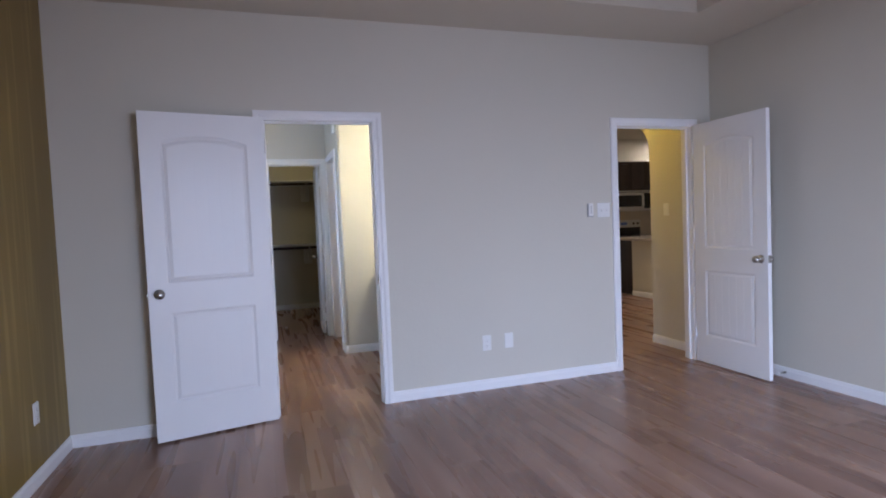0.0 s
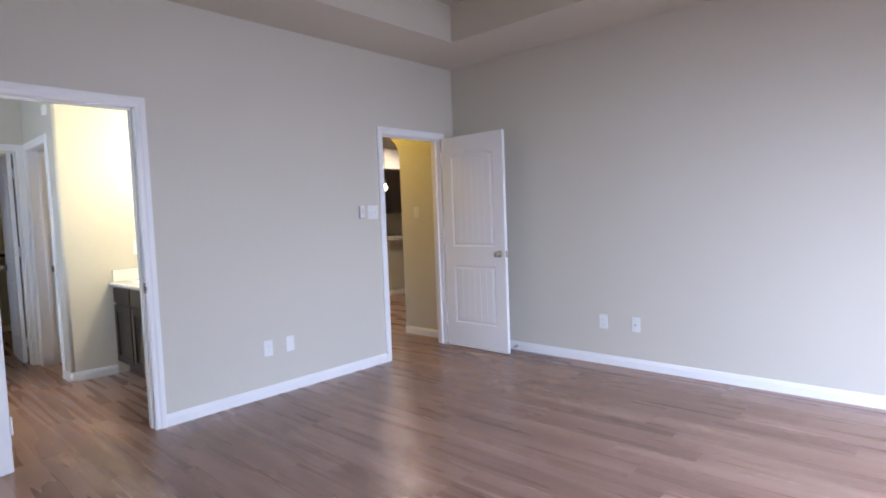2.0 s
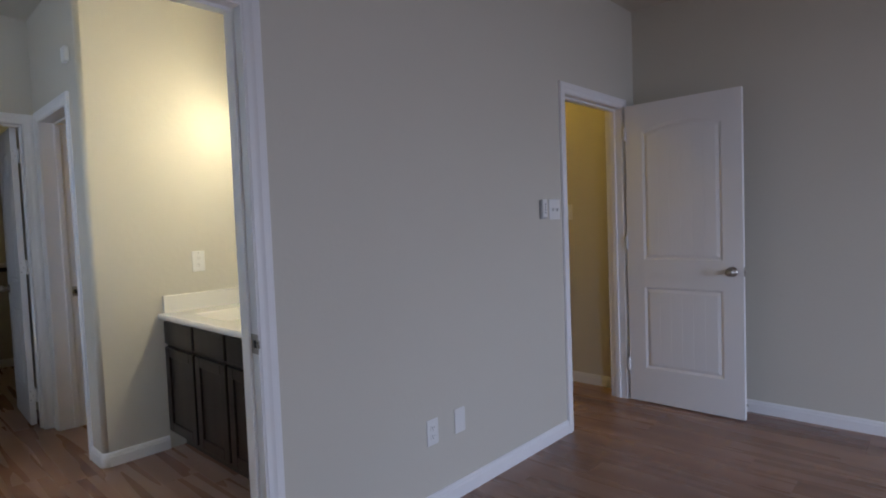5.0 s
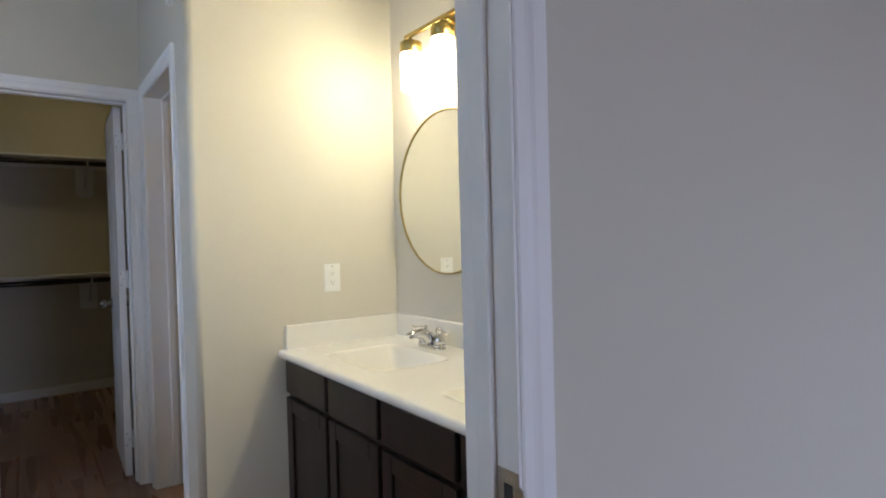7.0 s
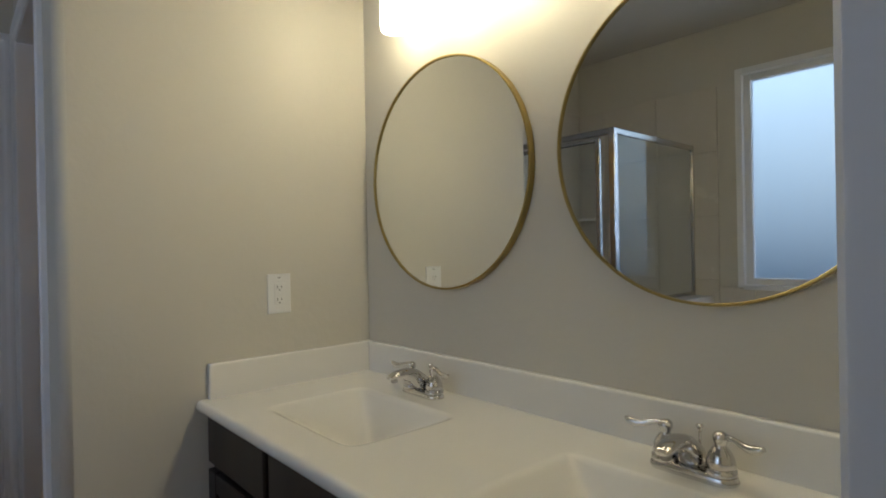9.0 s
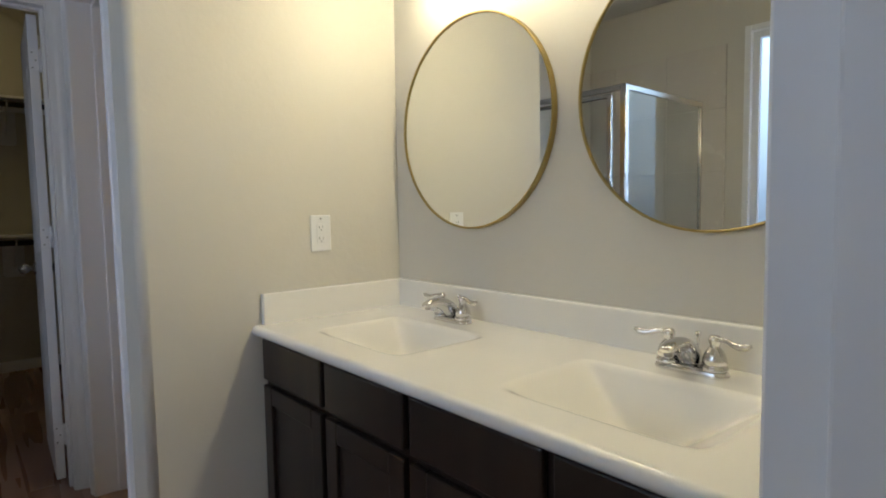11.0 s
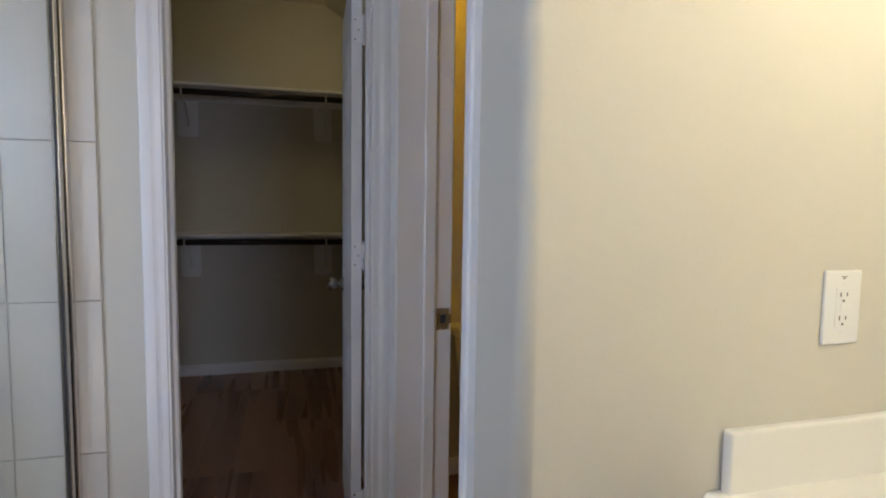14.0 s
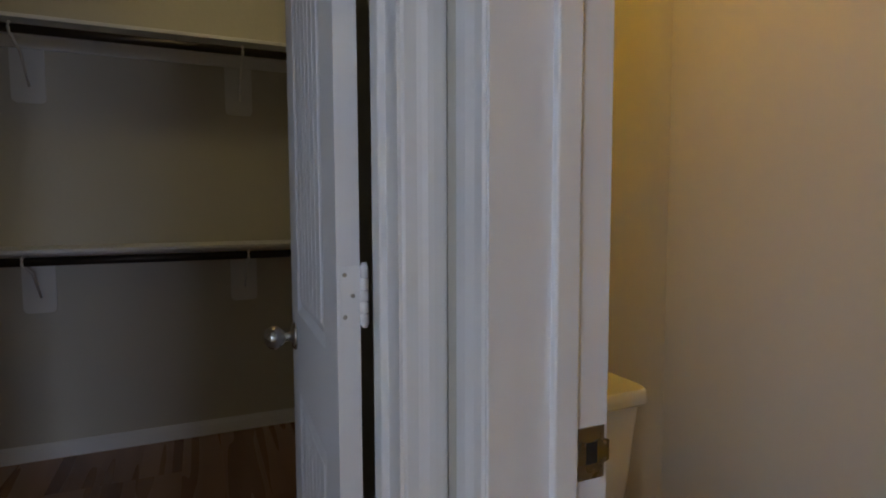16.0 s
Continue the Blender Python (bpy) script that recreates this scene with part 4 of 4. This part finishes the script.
def toilet():
    t = thing("toilet", "white two-piece toilet with a tank against the wall", "toilet")
    xc = 1.572
    tank = part("tank", rounded(xc - 0.205, xc + 0.205, 7.925, 8.105, 0.365, 0.687, 0.035, 0.030), M_CERAMIC, t)
    part("lid", rounded(xc - 0.222, xc + 0.222, 7.910, 8.110, 0.688, 0.731, 0.040), M_CERAMIC, tank)
    bm = lathe(bmesh.new(), [(0.016, 0), (0.016, 0.006), (0.008, 0.010), (0.007, 0.018)], pose(xc - 0.192, 7.932, 0.640, 90, 0, 0), 16)
    tube(bm, [(xc - 0.192, 7.912, 0.640), (xc - 0.172, 7.908, 0.638), (xc - 0.145, 7.906, 0.633)], [0.007, 0.0055, 0.008], 10)
    part("flush_lever", bm, M_CHROME, tank, "chrome flush lever")
    bm = block(xc + 0.07, xc + 0.075, 7.9285, 7.936, 0.660, 0.666)
    part("maker_mark", bm, M_DARK, tank)

    def oval(rows, name, parent):
        bm = bmesh.new()
        n = 32
        rings = []
        for a, b, c, z in rows:
            rings.append([bm.verts.new((xc + a * math.cos(k * math.tau / n), c + b * math.sin(k * math.tau / n), z)) for k in range(n)])
        for p, q in zip(rings, rings[1:]):
            for k in range(n):
                bm.faces.new((p[k], p[(k + 1) % n], q[(k + 1) % n], q[k])).smooth = True
        bm.faces.new(rings[0][::-1])
        bm.faces.new(rings[-1])
        return part(name, bm, M_CERAMIC, parent)

    oval([(0.11, 0.24, 7.72, 0.0), (0.105, 0.23, 7.72, 0.06), (0.10, 0.21, 7.71, 0.16), (0.13, 0.23, 7.68, 0.26), (0.18, 0.255, 7.66, 0.33), (0.185, 0.26, 7.655, 0.365)], "bowl", t)
    part("deck", rounded(xc - 0.16, xc + 0.16, 7.78, 8.08, 0.280, 0.364, 0.05, 0.02), M_CERAMIC, t)
    oval([(0.185, 0.225, 7.62, 0.366), (0.19, 0.23, 7.62, 0.375), (0.185, 0.225, 7.62, 0.384)], "seat", t)
    oval([(0.183, 0.222, 7.62, 0.385), (0.187, 0.226, 7.62, 0.392), (0.175, 0.21, 7.62, 0.404), (0.05, 0.06, 7.62, 0.408)], "seat_lid", t)
    part("hinge_block", rounded(xc - 0.10, xc + 0.10, 7.815, 7.86, 0.366, 0.392, 0.01), M_CERAMIC, t)


toilet()


def paper_holder(y, z):
    h = thing("toilet_paper_holder", "brushed nickel paper holder with a white roll on the wall", "toilet paper")
    x = 2.05
    bm = lathe(bmesh.new(), [(0.024, 0), (0.024, 0.006), (0.012, 0.012), (0.009, 0.015)], pose(x, y + 0.085, z, 0, -90, 0), 20)
    tube(bm, [(x - 0.01, y + 0.085, z), (x - 0.075, y + 0.085, z), (x - 0.085, y + 0.078, z), (x - 0.085, y - 0.075, z)], 0.0065, 10)
    part("arm", bm, M_NICKEL, h)
    bm = bmesh.new()
    n = 32
    pr = [(0.055, -0.05), (0.055, 0.05), (0.020, 0.05), (0.020, -0.05)]
    rings = [[bm.verts.new((x - 0.085 + q * math.cos(k * math.tau / n), y + w, z - 0.012 + q * math.sin(k * math.tau / n))) for q, w in pr] for k in range(n)]
    for k in range(n):
        a, b = rings[k], rings[(k + 1) % n]
        for i in range(4):
            bm.faces.new((a[i], a[(i + 1) % 4], b[(i + 1) % 4], b[i])).smooth = i in (0, 2)
    bmesh.ops.recalc_face_normals(bm, faces=bm.faces[:])
    part("paper_roll", bm, M_PAPER, h, "white paper roll")


paper_holder(7.280, 0.547)
bm = lathe(bmesh.new(), [(0.13, 0.0), (0.13, -0.012), (0.115, -0.03), (0.09, -0.075), (0.04, -0.10), (0.004, -0.105)][::-1], pose(1.50, 7.62, CEIL - 0.0005), 32)
cl = thing("ceiling_light", "warm lit glass dome on the toilet room ceiling", "ceiling light")
part("dome", bm, M_WARMBULB, cl)
cl = thing("ceiling_light", "dim lit glass dome on the closet ceiling", "ceiling light")
part("dome", lathe(bmesh.new(), [(0.004, -0.105), (0.04, -0.10), (0.09, -0.075), (0.115, -0.03), (0.13, -0.012), (0.13, 0.0)], pose(0.78, 9.15, CEIL - 0.0005), 32), M_CLOSETBULB, cl)

# ---- plates and small fittings ----


def plate(name, m, label, category, kind):
    """A wall plate; local x and z in the wall, local -y out of it."""
    p = thing(name, label, category, m=m)
    w = 0.0585 if kind == "double" else 0.0395 if kind == "gfci" else 0.036
    h = 0.0635 if kind == "gfci" else 0.0585
    part("cover", block(-w, w, -0.006, 0.0, -h, h, bevel=0.003), M_PLATE, p)
    if kind == "duplex":
        for s in (-1, 1):
            r = part("receptacle", block(-0.0165, 0.0165, -0.0085, -0.0055, 0.0195 * s - 0.0145, 0.0195 * s + 0.0145, bevel=0.004), M_PLATE, p)
            # slots are thin raised bars; the shade inside them is only their colour
            part("slots", boxes([(-0.0075, -0.0055, -0.0092, -0.008, 0.0195 * s - 0.001, 0.0195 * s + 0.0075), (0.0055, 0.0075, -0.0092, -0.008, 0.0195 * s, 0.0195 * s + 0.0065), (-0.0022, 0.0022, -0.0092, -0.008, 0.0195 * s - 0.0095, 0.0195 * s - 0.0055)]), M_SLOT, r)
    elif kind == "gfci":
        r = part("receptacle", block(-0.0165, 0.0165, -0.0072, -0.0055, -0.0335, 0.0335, bevel=0.002), M_PLATE, p)
        for s in (-1, 1):
            part("slots", boxes([(-0.0080, -0.0058, -0.0078, -0.0068, 0.020 * s - 0.002, 0.020 * s + 0.006), (0.0058, 0.0080, -0.0078, -0.0068, 0.020 * s - 0.001, 0.020 * s + 0.005), (-0.0022, 0.0022, -0.0078, -0.0068, 0.020 * s - 0.0105, 0.020 * s - 0.0065)]), M_SLOT, r)
        part("buttons", boxes([(-0.006, 0.006, -0.0084, -0.0068, 0.001, 0.006), (-0.006, 0.006, -0.0084, -0.0068, -0.006, -0.001)]), M_PLATE, r)
        part("marks", boxes([(-0.006, 0.006, -0.0064, -0.0056, 0.0515, 0.053), (-0.002, 0.002, -0.0064, -0.0056, 0.048, 0.0505)]), M_SLOT, p)
    elif kind == "coax":
        part("jack", lathe(bmesh.new(), [(0.0065, 0), (0.0065, 0.004), (0.0045, 0.0045), (0.0045, 0.012)], pose(0, -0.0055, 0, 90, 0, 0), 12), M_NICKEL, p, "threaded cable jack")
        # dark disc on the closed end paints the shade inside the jack
        part("jack_hole_shade", lathe(bmesh.new(), [(0.003, 0), (0.003, 0.0008)], pose(0, -0.0172, 0, 90, 0, 0), 10), M_DARK, p)
    elif kind in ("switch", "double"):
        for x in ((-0.023, 0.023) if kind == "double" else (0,)):
            bm = bmesh.new()
            prism(bm, [(-0.004, -0.009), (0.004, -0.009), (0.004, 0.009), (-0.004, 0.009)], -0.016, -0.006, pose(x, 0, 0.0, 18, 0, 0))
            part("toggle", bm, M_PLATE, p)
    for z in ((0.030, -0.030) if kind in ("switch", "double") else (0.0,) if kind == "duplex" else (0.042, -0.042)):
        part("screw", lathe(bmesh.new(), [(0.003, 0), (0.0025, 0.0012)], pose(0 if kind != "double" else 0.023, -0.0055, z, 90, 0, 0), 10), M_PLATE, p)
    return p


O, G = "white duplex outlet plate low on the beige wall", "bedroom wall plates"
plate("outlet", pose(1.797, 4.645, 0.360), O, "outlet", "duplex")
plate("outlet", pose(1.982, 4.645, 0.362), "white blank-faced cable plate low on the beige wall", "outlet", "blank")
plate("outlet", pose(3.970, 3.050, 0.358, 0, 0, -90), O, "outlet", "duplex")
plate("cable_plate", pose(3.970, 2.772, 0.358, 0, 0, -90), "white cable jack plate low on the beige wall", "cable plate", "coax")
plate("outlet", pose(-0.99, 4.15, 0.375, 0, 0, 90), "white outlet plate low on the olive accent wall", "outlet", "duplex")
plate("light_switch", pose(2.868, 4.645, 1.345), "white two-gang toggle switch plate beside the doorway", "light switch", "double")
plate("outlet", pose(1.548, BY, 1.112), "white grounded outlet plate above the vanity top", "outlet", "gfci")
plate("light_switch", pose(3.93, 5.17, 1.335, 0, 0, -90), "white toggle switch plate on the hall wall", "light switch", "switch")

rc = thing("fan_remote", "small white remote in a grey wall cradle beside the switch", "remote control")
part("cradle", block(2.712, 2.764, 4.627, 4.6445, 1.292, 1.398, bevel=0.004), mat("grey_plastic", (0.42, 0.42, 0.43), 0.4, vary=0.05), rc)
part("remote_body", block(2.717, 2.759, 4.619, 4.6265, 1.300, 1.402, bevel=0.005), M_PLATE, rc)
part("buttons", boxes([(2.731, 2.745, 4.6175, 4.6192, z, z + 0.008) for z in (1.322, 1.338, 1.354, 1.370)], bevel=0.001), mat("button_grey", (0.3, 0.3, 0.31), 0.5), rc)

ch = thing("sensor_box", "small white sensor box high on the wall above the toilet doorway", "sensor")
part("body", block(TX - 0.026, TX - 0.0005, 6.515, 6.590, 2.262, 2.345, bevel=0.006, segments=3), M_PLATE, ch)
part("lens", block(TX - 0.0285, TX - 0.0255, 6.540, 6.565, 2.275, 2.292, bevel=0.002), M_TRIM, ch)

ds = thing("door_stop", "spring door stop on the baseboard behind the open door", "door stop")
bm = bmesh.new()
tube(bm, [(3.956 - 0.055 * k / 60, 3.925 + 0.006 * math.cos(k * 0.9), 0.040 + 0.006 * math.sin(k * 0.9)) for k in range(61)], 0.0013, 6)
part("spring", bm, M_NICKEL, ds)
part("tip", lathe(bmesh.new(), [(0.006, 0), (0.008, 0.003), (0.008, 0.012), (0.005, 0.014)], pose(3.903, 3.925, 0.040, 0, -90, 0), 12), M_PLATE, ds, "white rubber tip")
part("mount", lathe(bmesh.new(), [(0.010, 0), (0.010, 0.004), (0.006, 0.006)], pose(3.9568, 3.925, 0.040, 0, -90, 0), 12), M_NICKEL, ds)

# ---- kitchen beyond the hall ----
KY = 9.72
M_STAINLESS = mat("stainless_steel", (0.74, 0.74, 0.73), 0.36, 1.0, vary=0.08, vary_scale=12)
M_SPLASH = mat("kitchen_backsplash", (0.62, 0.55, 0.46), 0.35, bump=0.1, bump_scale=25, vary=0.1, vary_scale=10)


def wall_cabinet(x0, x1, z0, z1, doors):
    c = thing("wall_cabinet", "espresso wood kitchen wall cabinet", "cabinet", "kitchen wall cabinets")
    part("body", block(x0, x1, KY - 0.31, KY - 0.001, z0, z1), M_CAB, c)
    w = (x1 - x0) / doors
    for k in range(doors):
        a, b = x0 + k * w + 0.004, x0 + (k + 1) * w - 0.004
        s = 0.055
        d = part("door", boxes([(a, a + s, KY - 0.331, KY - 0.311, z0 + 0.004, z1 - 0.004), (b - s, b, KY - 0.331, KY - 0.311, z0 + 0.004, z1 - 0.004), (a + s, b - s, KY - 0.331, KY - 0.311, z0 + 0.004, z0 + s), (a + s, b - s, KY - 0.331, KY - 0.311, z1 - s, z1 - 0.004)], bevel=0.003), M_CAB, c)
        part("door_panel", block(a + s - 0.004, b - s + 0.004, KY - 0.322, KY - 0.312, z0 + s - 0.004, z1 - s + 0.004), M_CAB, d)


wall_cabinet(6.300, 7.050, 1.745, 2.280, 2)
wall_cabinet(7.054, 7.764, 1.370, 2.280, 2)
wall_cabinet(7.768, 8.368, 1.370, 2.280, 2)
wall_cabinet(5.696, 6.296, 1.370, 2.280, 2)


def microwave():
    m = thing("microwave", "stainless over-the-range microwave with a black door", "microwave")
    x0, x1, y, z0, z1 = 6.303, 7.047, KY - 0.40, 1.372, 1.741
    part("body", block(x0, x1, y, KY - 0.001, z0, z1, bevel=0.004), M_STAINLESS, m)
    d = part("door", block(x0 + 0.01, x1 - 0.17, y - 0.025, y - 0.001, z0 + 0.04, z1 - 0.05, bevel=0.004), M_STAINLESS, m)
    part("window", block(x0 + 0.035, x1 - 0.215, y - 0.029, y - 0.0255, z0 + 0.075, z1 - 0.085, bevel=0.002), M_BLACK, d, "dark glass window")
    part("handle", tube(bmesh.new(), [(x1 - 0.195, y - 0.025, z0 + 0.08), (x1 - 0.195, y - 0.06, z0 + 0.10), (x1 - 0.195, y - 0.06, z1 - 0.11), (x1 - 0.195, y - 0.025, z1 - 0.09)], 0.010, 10), M_STAINLESS, d)
    part("control_panel", block(x1 - 0.16, x1 - 0.01, y - 0.022, y - 0.001, z0 + 0.04, z1 - 0.05, bevel=0.003), M_BLACK, m)
    part("vent_grille", boxes([(x0 + 0.02, x1 - 0.02, y - 0.006, y - 0.001, z1 - 0.040 + 0.010 * k, z1 - 0.035 + 0.010 * k) for k in range(3)]), M_DARK, m)


def kitchen_range():
    r = thing("kitchen_range", "black and stainless electric range against the backsplash", "range")
    x0, x1 = 6.303, 7.047
    part("body", block(x0, x1, KY - 0.64, KY - 0.002, 0.0, 0.905, bevel=0.004), M_BLACK, r)
    part("cooktop", block(x0 - 0.004, x1 + 0.004, KY - 0.655, KY - 0.06, 0.906, 0.925, bevel=0.004), M_BLACK, r)
    part("lower_back", block(x0, x1, KY - 0.080, KY - 0.003, 0.926, 1.070, bevel=0.004), M_BLACK, r)
    b = part("back_panel", block(x0, x1, KY - 0.085, KY - 0.003, 1.071, 1.205, bevel=0.006), M_STAINLESS, r)
    part("display", block(6.61, 6.75, KY - 0.089, KY - 0.0855, 1.115, 1.165, bevel=0.001), glow("oven_display", (0.12, 0.20, 0.45), 0.08), b, "blue lit display")
    for x in (6.37, 6.46, 6.89, 6.98):
        part("control_knob", lathe(bmesh.new(), [(0.022, 0), (0.020, 0.020), (0.016, 0.022)], pose(x, KY - 0.085, 1.138, 90, 0, 0), 16), M_BLACK, b)
    d = part("oven_door", block(x0 + 0.01, x1 - 0.01, KY - 0.665, KY - 0.641, 0.22, 0.80, bevel=0.004), M_BLACK, r)
    part("handle", tube(bmesh.new(), [(x0 + 0.06, KY - 0.665, 0.765), (x0 + 0.06, KY - 0.705, 0.765), (x1 - 0.06, KY - 0.705, 0.765), (x1 - 0.06, KY - 0.665, 0.765)], 0.010, 10), M_STAINLESS, d)


microwave()
kitchen_range()
for x0, x1 in ((5.696, 6.297), (7.054, 8.9)):
    c = thing("base_cabinet", "espresso wood kitchen base cabinet", "cabinet", "kitchen base cabinets")
    part("body", boxes([(x0, x1, KY - 0.60, KY - 0.002, 0.10, 0.875), (x0, x1, KY - 0.54, KY - 0.002, 0, 0.099)]), M_CAB, c)
    n = max(1, round((x1 - x0) / 0.45))
    for k in range(n):
        a, b = x0 + (x1 - x0) * k / n + 0.004, x0 + (x1 - x0) * (k + 1) / n - 0.004
        part("drawer_front", block(a, b, KY - 0.62, KY - 0.601, 0.72, 0.865, bevel=0.004), M_CAB, c)
        part("door", block(a, b, KY - 0.62, KY - 0.601, 0.11, 0.705, bevel=0.004), M_CAB, c)
    tagged(part("worktop", block(x0, x1, KY - 0.64, KY - 0.002, 0.876, 0.915, bevel=0.004), M_STONE), "dark granite worktop on the base cabinet", "worktop")
fixed(part("backsplash_tiles", block(5.8, 8.9, KY - 0.0008, KY - 0.0003, 0.93, 1.37), M_SPLASH), "beige tiled kitchen backsplash", "backsplash")

# peninsula half wall
M_BAR = mat("beige_granite", (0.42, 0.36, 0.29), 0.2, vary=0.35, vary_scale=70)
PX, PY = 5.850, 7.760
fixed(part("half_wall", boxes([(PX, 9.0, PY, PY + 0.115, 0, 0.885), (PX, PX + 0.115, PY + 0.115, 8.30, 0, 0.885)]), M_WALL), "beige painted half wall of the kitchen peninsula", "half wall")
tagged(part("bar_top", block(PX - 0.05, 8.995, PY - 0.10, 9.02, 0.886, 0.925, bevel=0.006), M_BAR), "beige granite bar top on the half wall", "worktop")
c = thing("base_cabinet", "espresso wood peninsula cabinet behind the half wall", "cabinet", "kitchen base cabinets")
part("body", boxes([(PX + 0.117, 8.99, PY + 0.117, 8.298, 0.0, 0.884), (PX + 0.04, 6.25, 8.302, 8.99, 0.0, 0.884)]), M_CAB, c)
part("end_panel", block(PX + 0.020, PX + 0.0395, 8.302, 8.99, 0.0, 0.884), M_CAB, c)
baseboard((8.9, PY), (PX - 0.013, PY))
baseboard((PX, PY), (PX, 8.30))
plate("outlet", pose(6.30, PY, 0.44), "white outlet plate on the kitchen half wall", "outlet", "duplex")


def pendant(x, y, z):
    p = thing("pendant_light", "clear glass pendant with a lit bulb on a thin cord", "pendant light", "pendants over the bar")
    part("canopy", lathe(bmesh.new(), [(0.06, CEIL - 0.0), (0.06, CEIL - 0.015), (0.02, CEIL - 0.025)][::-1], pose(x, y, 0), 20), M_NICKEL, p)
    part("cord", tube(bmesh.new(), [(x, y, z + 0.12), (x, y, CEIL - 0.02)], 0.003, 6), M_DARK, p)
    part("socket", lathe(bmesh.new(), [(0.022, z + 0.055), (0.024, z + 0.11), (0.010, z + 0.125)], pose(x, y, 0), 16), M_NICKEL, p)
    part("bulb", lathe(bmesh.new(), [(0.003, z - 0.055), (0.02, z - 0.048), (0.032, z - 0.02), (0.030, z + 0.01), (0.016, z + 0.045), (0.013, z + 0.054)], pose(x, y, 0), 16), M_PEND, p, "glowing bulb")


M_PEND = glow("pendant_glow", (1.0, 0.86, 0.66), 12.0)
pendant(6.08, 8.05, 1.80)
pendant(6.95, 8.05, 1.80)


def can_light(x, y):
    c = thing("recessed_light", "lit round recessed can in the kitchen ceiling", "ceiling light", "kitchen can lights")
    bm = bmesh.new()
    n = 28
    pr = [(0.072, 0.0), (0.095, 0.0), (0.095, -0.006), (0.076, -0.009)]
    rings = [[bm.verts.new((x + q * math.cos(k * math.tau / n), y + q * math.sin(k * math.tau / n), CEIL + 0.003 + h)) for q, h in pr] for k in range(n)]
    for k in range(n):
        a, b = rings[k], rings[(k + 1) % n]
        for i in range(4):
            bm.faces.new((a[i], a[(i + 1) % 4], b[(i + 1) % 4], b[i]))
    bmesh.ops.recalc_face_normals(bm, faces=bm.faces[:])
    part("trim_ring", bm, M_TRIM, c)
    part("lens", lathe(bmesh.new(), [(0.071, -0.006), (0.071, -0.001)], pose(x, y, CEIL + 0.003), 28), M_CAN, c, "glowing lens")


M_CAN = glow("can_glow", (1.0, 0.85, 0.72), 330.0)
can_light(7.60, 9.22)
can_light(5.60, 8.9)
can_light(5.0, 6.6)
vt = thing("ceiling_vent", "white louvred vent in the kitchen ceiling", "vent")
part("frame", boxes([(5.95, 6.35, 8.35, 8.37, CEIL - 0.006, CEIL + 0.0025), (5.95, 6.35, 8.53, 8.55, CEIL - 0.006, CEIL + 0.0025), (5.95, 5.97, 8.37, 8.53, CEIL - 0.006, CEIL + 0.0025), (6.33, 6.35, 8.37, 8.53, CEIL - 0.006, CEIL + 0.0025)]), M_TRIM, vt)
for k in range(6):
    part("slat", boxes([(5.97, 6.33, 8.385 + 0.024 * k, 8.397 + 0.024 * k, CEIL - 0.004, CEIL + 0.002)]), M_TRIM, vt)
hl = thing("hall_light", "warm lit glass dome on the hall ceiling", "ceiling light")
part("dome", lathe(bmesh.new(), [(0.004, -0.105), (0.04, -0.10), (0.09, -0.075), (0.115, -0.03), (0.13, -0.012), (0.13, 0.0)], pose(3.35, 5.9, CEIL + 0.0025), 32), M_HALLBULB, hl)

# ---- plank floor ----
floor = fixed(new("floor"), "brown wood-look vinyl plank floor", "floor")
PW, PL, GAP = 0.180, 1.22, 0.0001
plank_mesh = {}


def plank_data(w, l):
    """One bevelled plank, shared by all of its size."""
    key = (round(w, 3), round(l, 3))
    if key not in plank_mesh:
        bm = block(GAP, w - GAP, GAP, l - GAP, -0.006, 0.0, bevel=0.0004, segments=1)
        me = bpy.data.meshes.new("plank")
        bm.to_mesh(me)
        bm.free()
        me.materials.append(M_FLOOR)
        plank_mesh[key] = me
    return plank_mesh[key]


rest = bmesh.new()
rows_rng = random.Random(4)
for i in range(-1, 45):
    x = -1.0 + PW * (i - 0.35)
    y = -1.4 - rows_rng.choice((0.0, 0.2, 0.4, 0.6, 0.8, 1.0))
    south, north = (4.70 if x > 3.96 else -1.40), (10.0 if x < 2.1 else 9.72)
    while y < 10.0:
        near = -1.2 < x < 3.99 and y > -0.4 and not (x > 2.0 and y > 4.9)
        a, b = max(y, south), min(y + PL, north)
        if b - a > 0.03:
            if near:
                ob = new("plank", plank_data(PW, b - a))
                ob.location = (x, a, 0)
                ob.parent = floor
            else:
                box(rest, x + GAP, x + PW - GAP, a + GAP, b - GAP, -0.006, 0.0)
        y += PL
tagged(part("planks", rest, M_FLOOR, floor), kind="stuff")
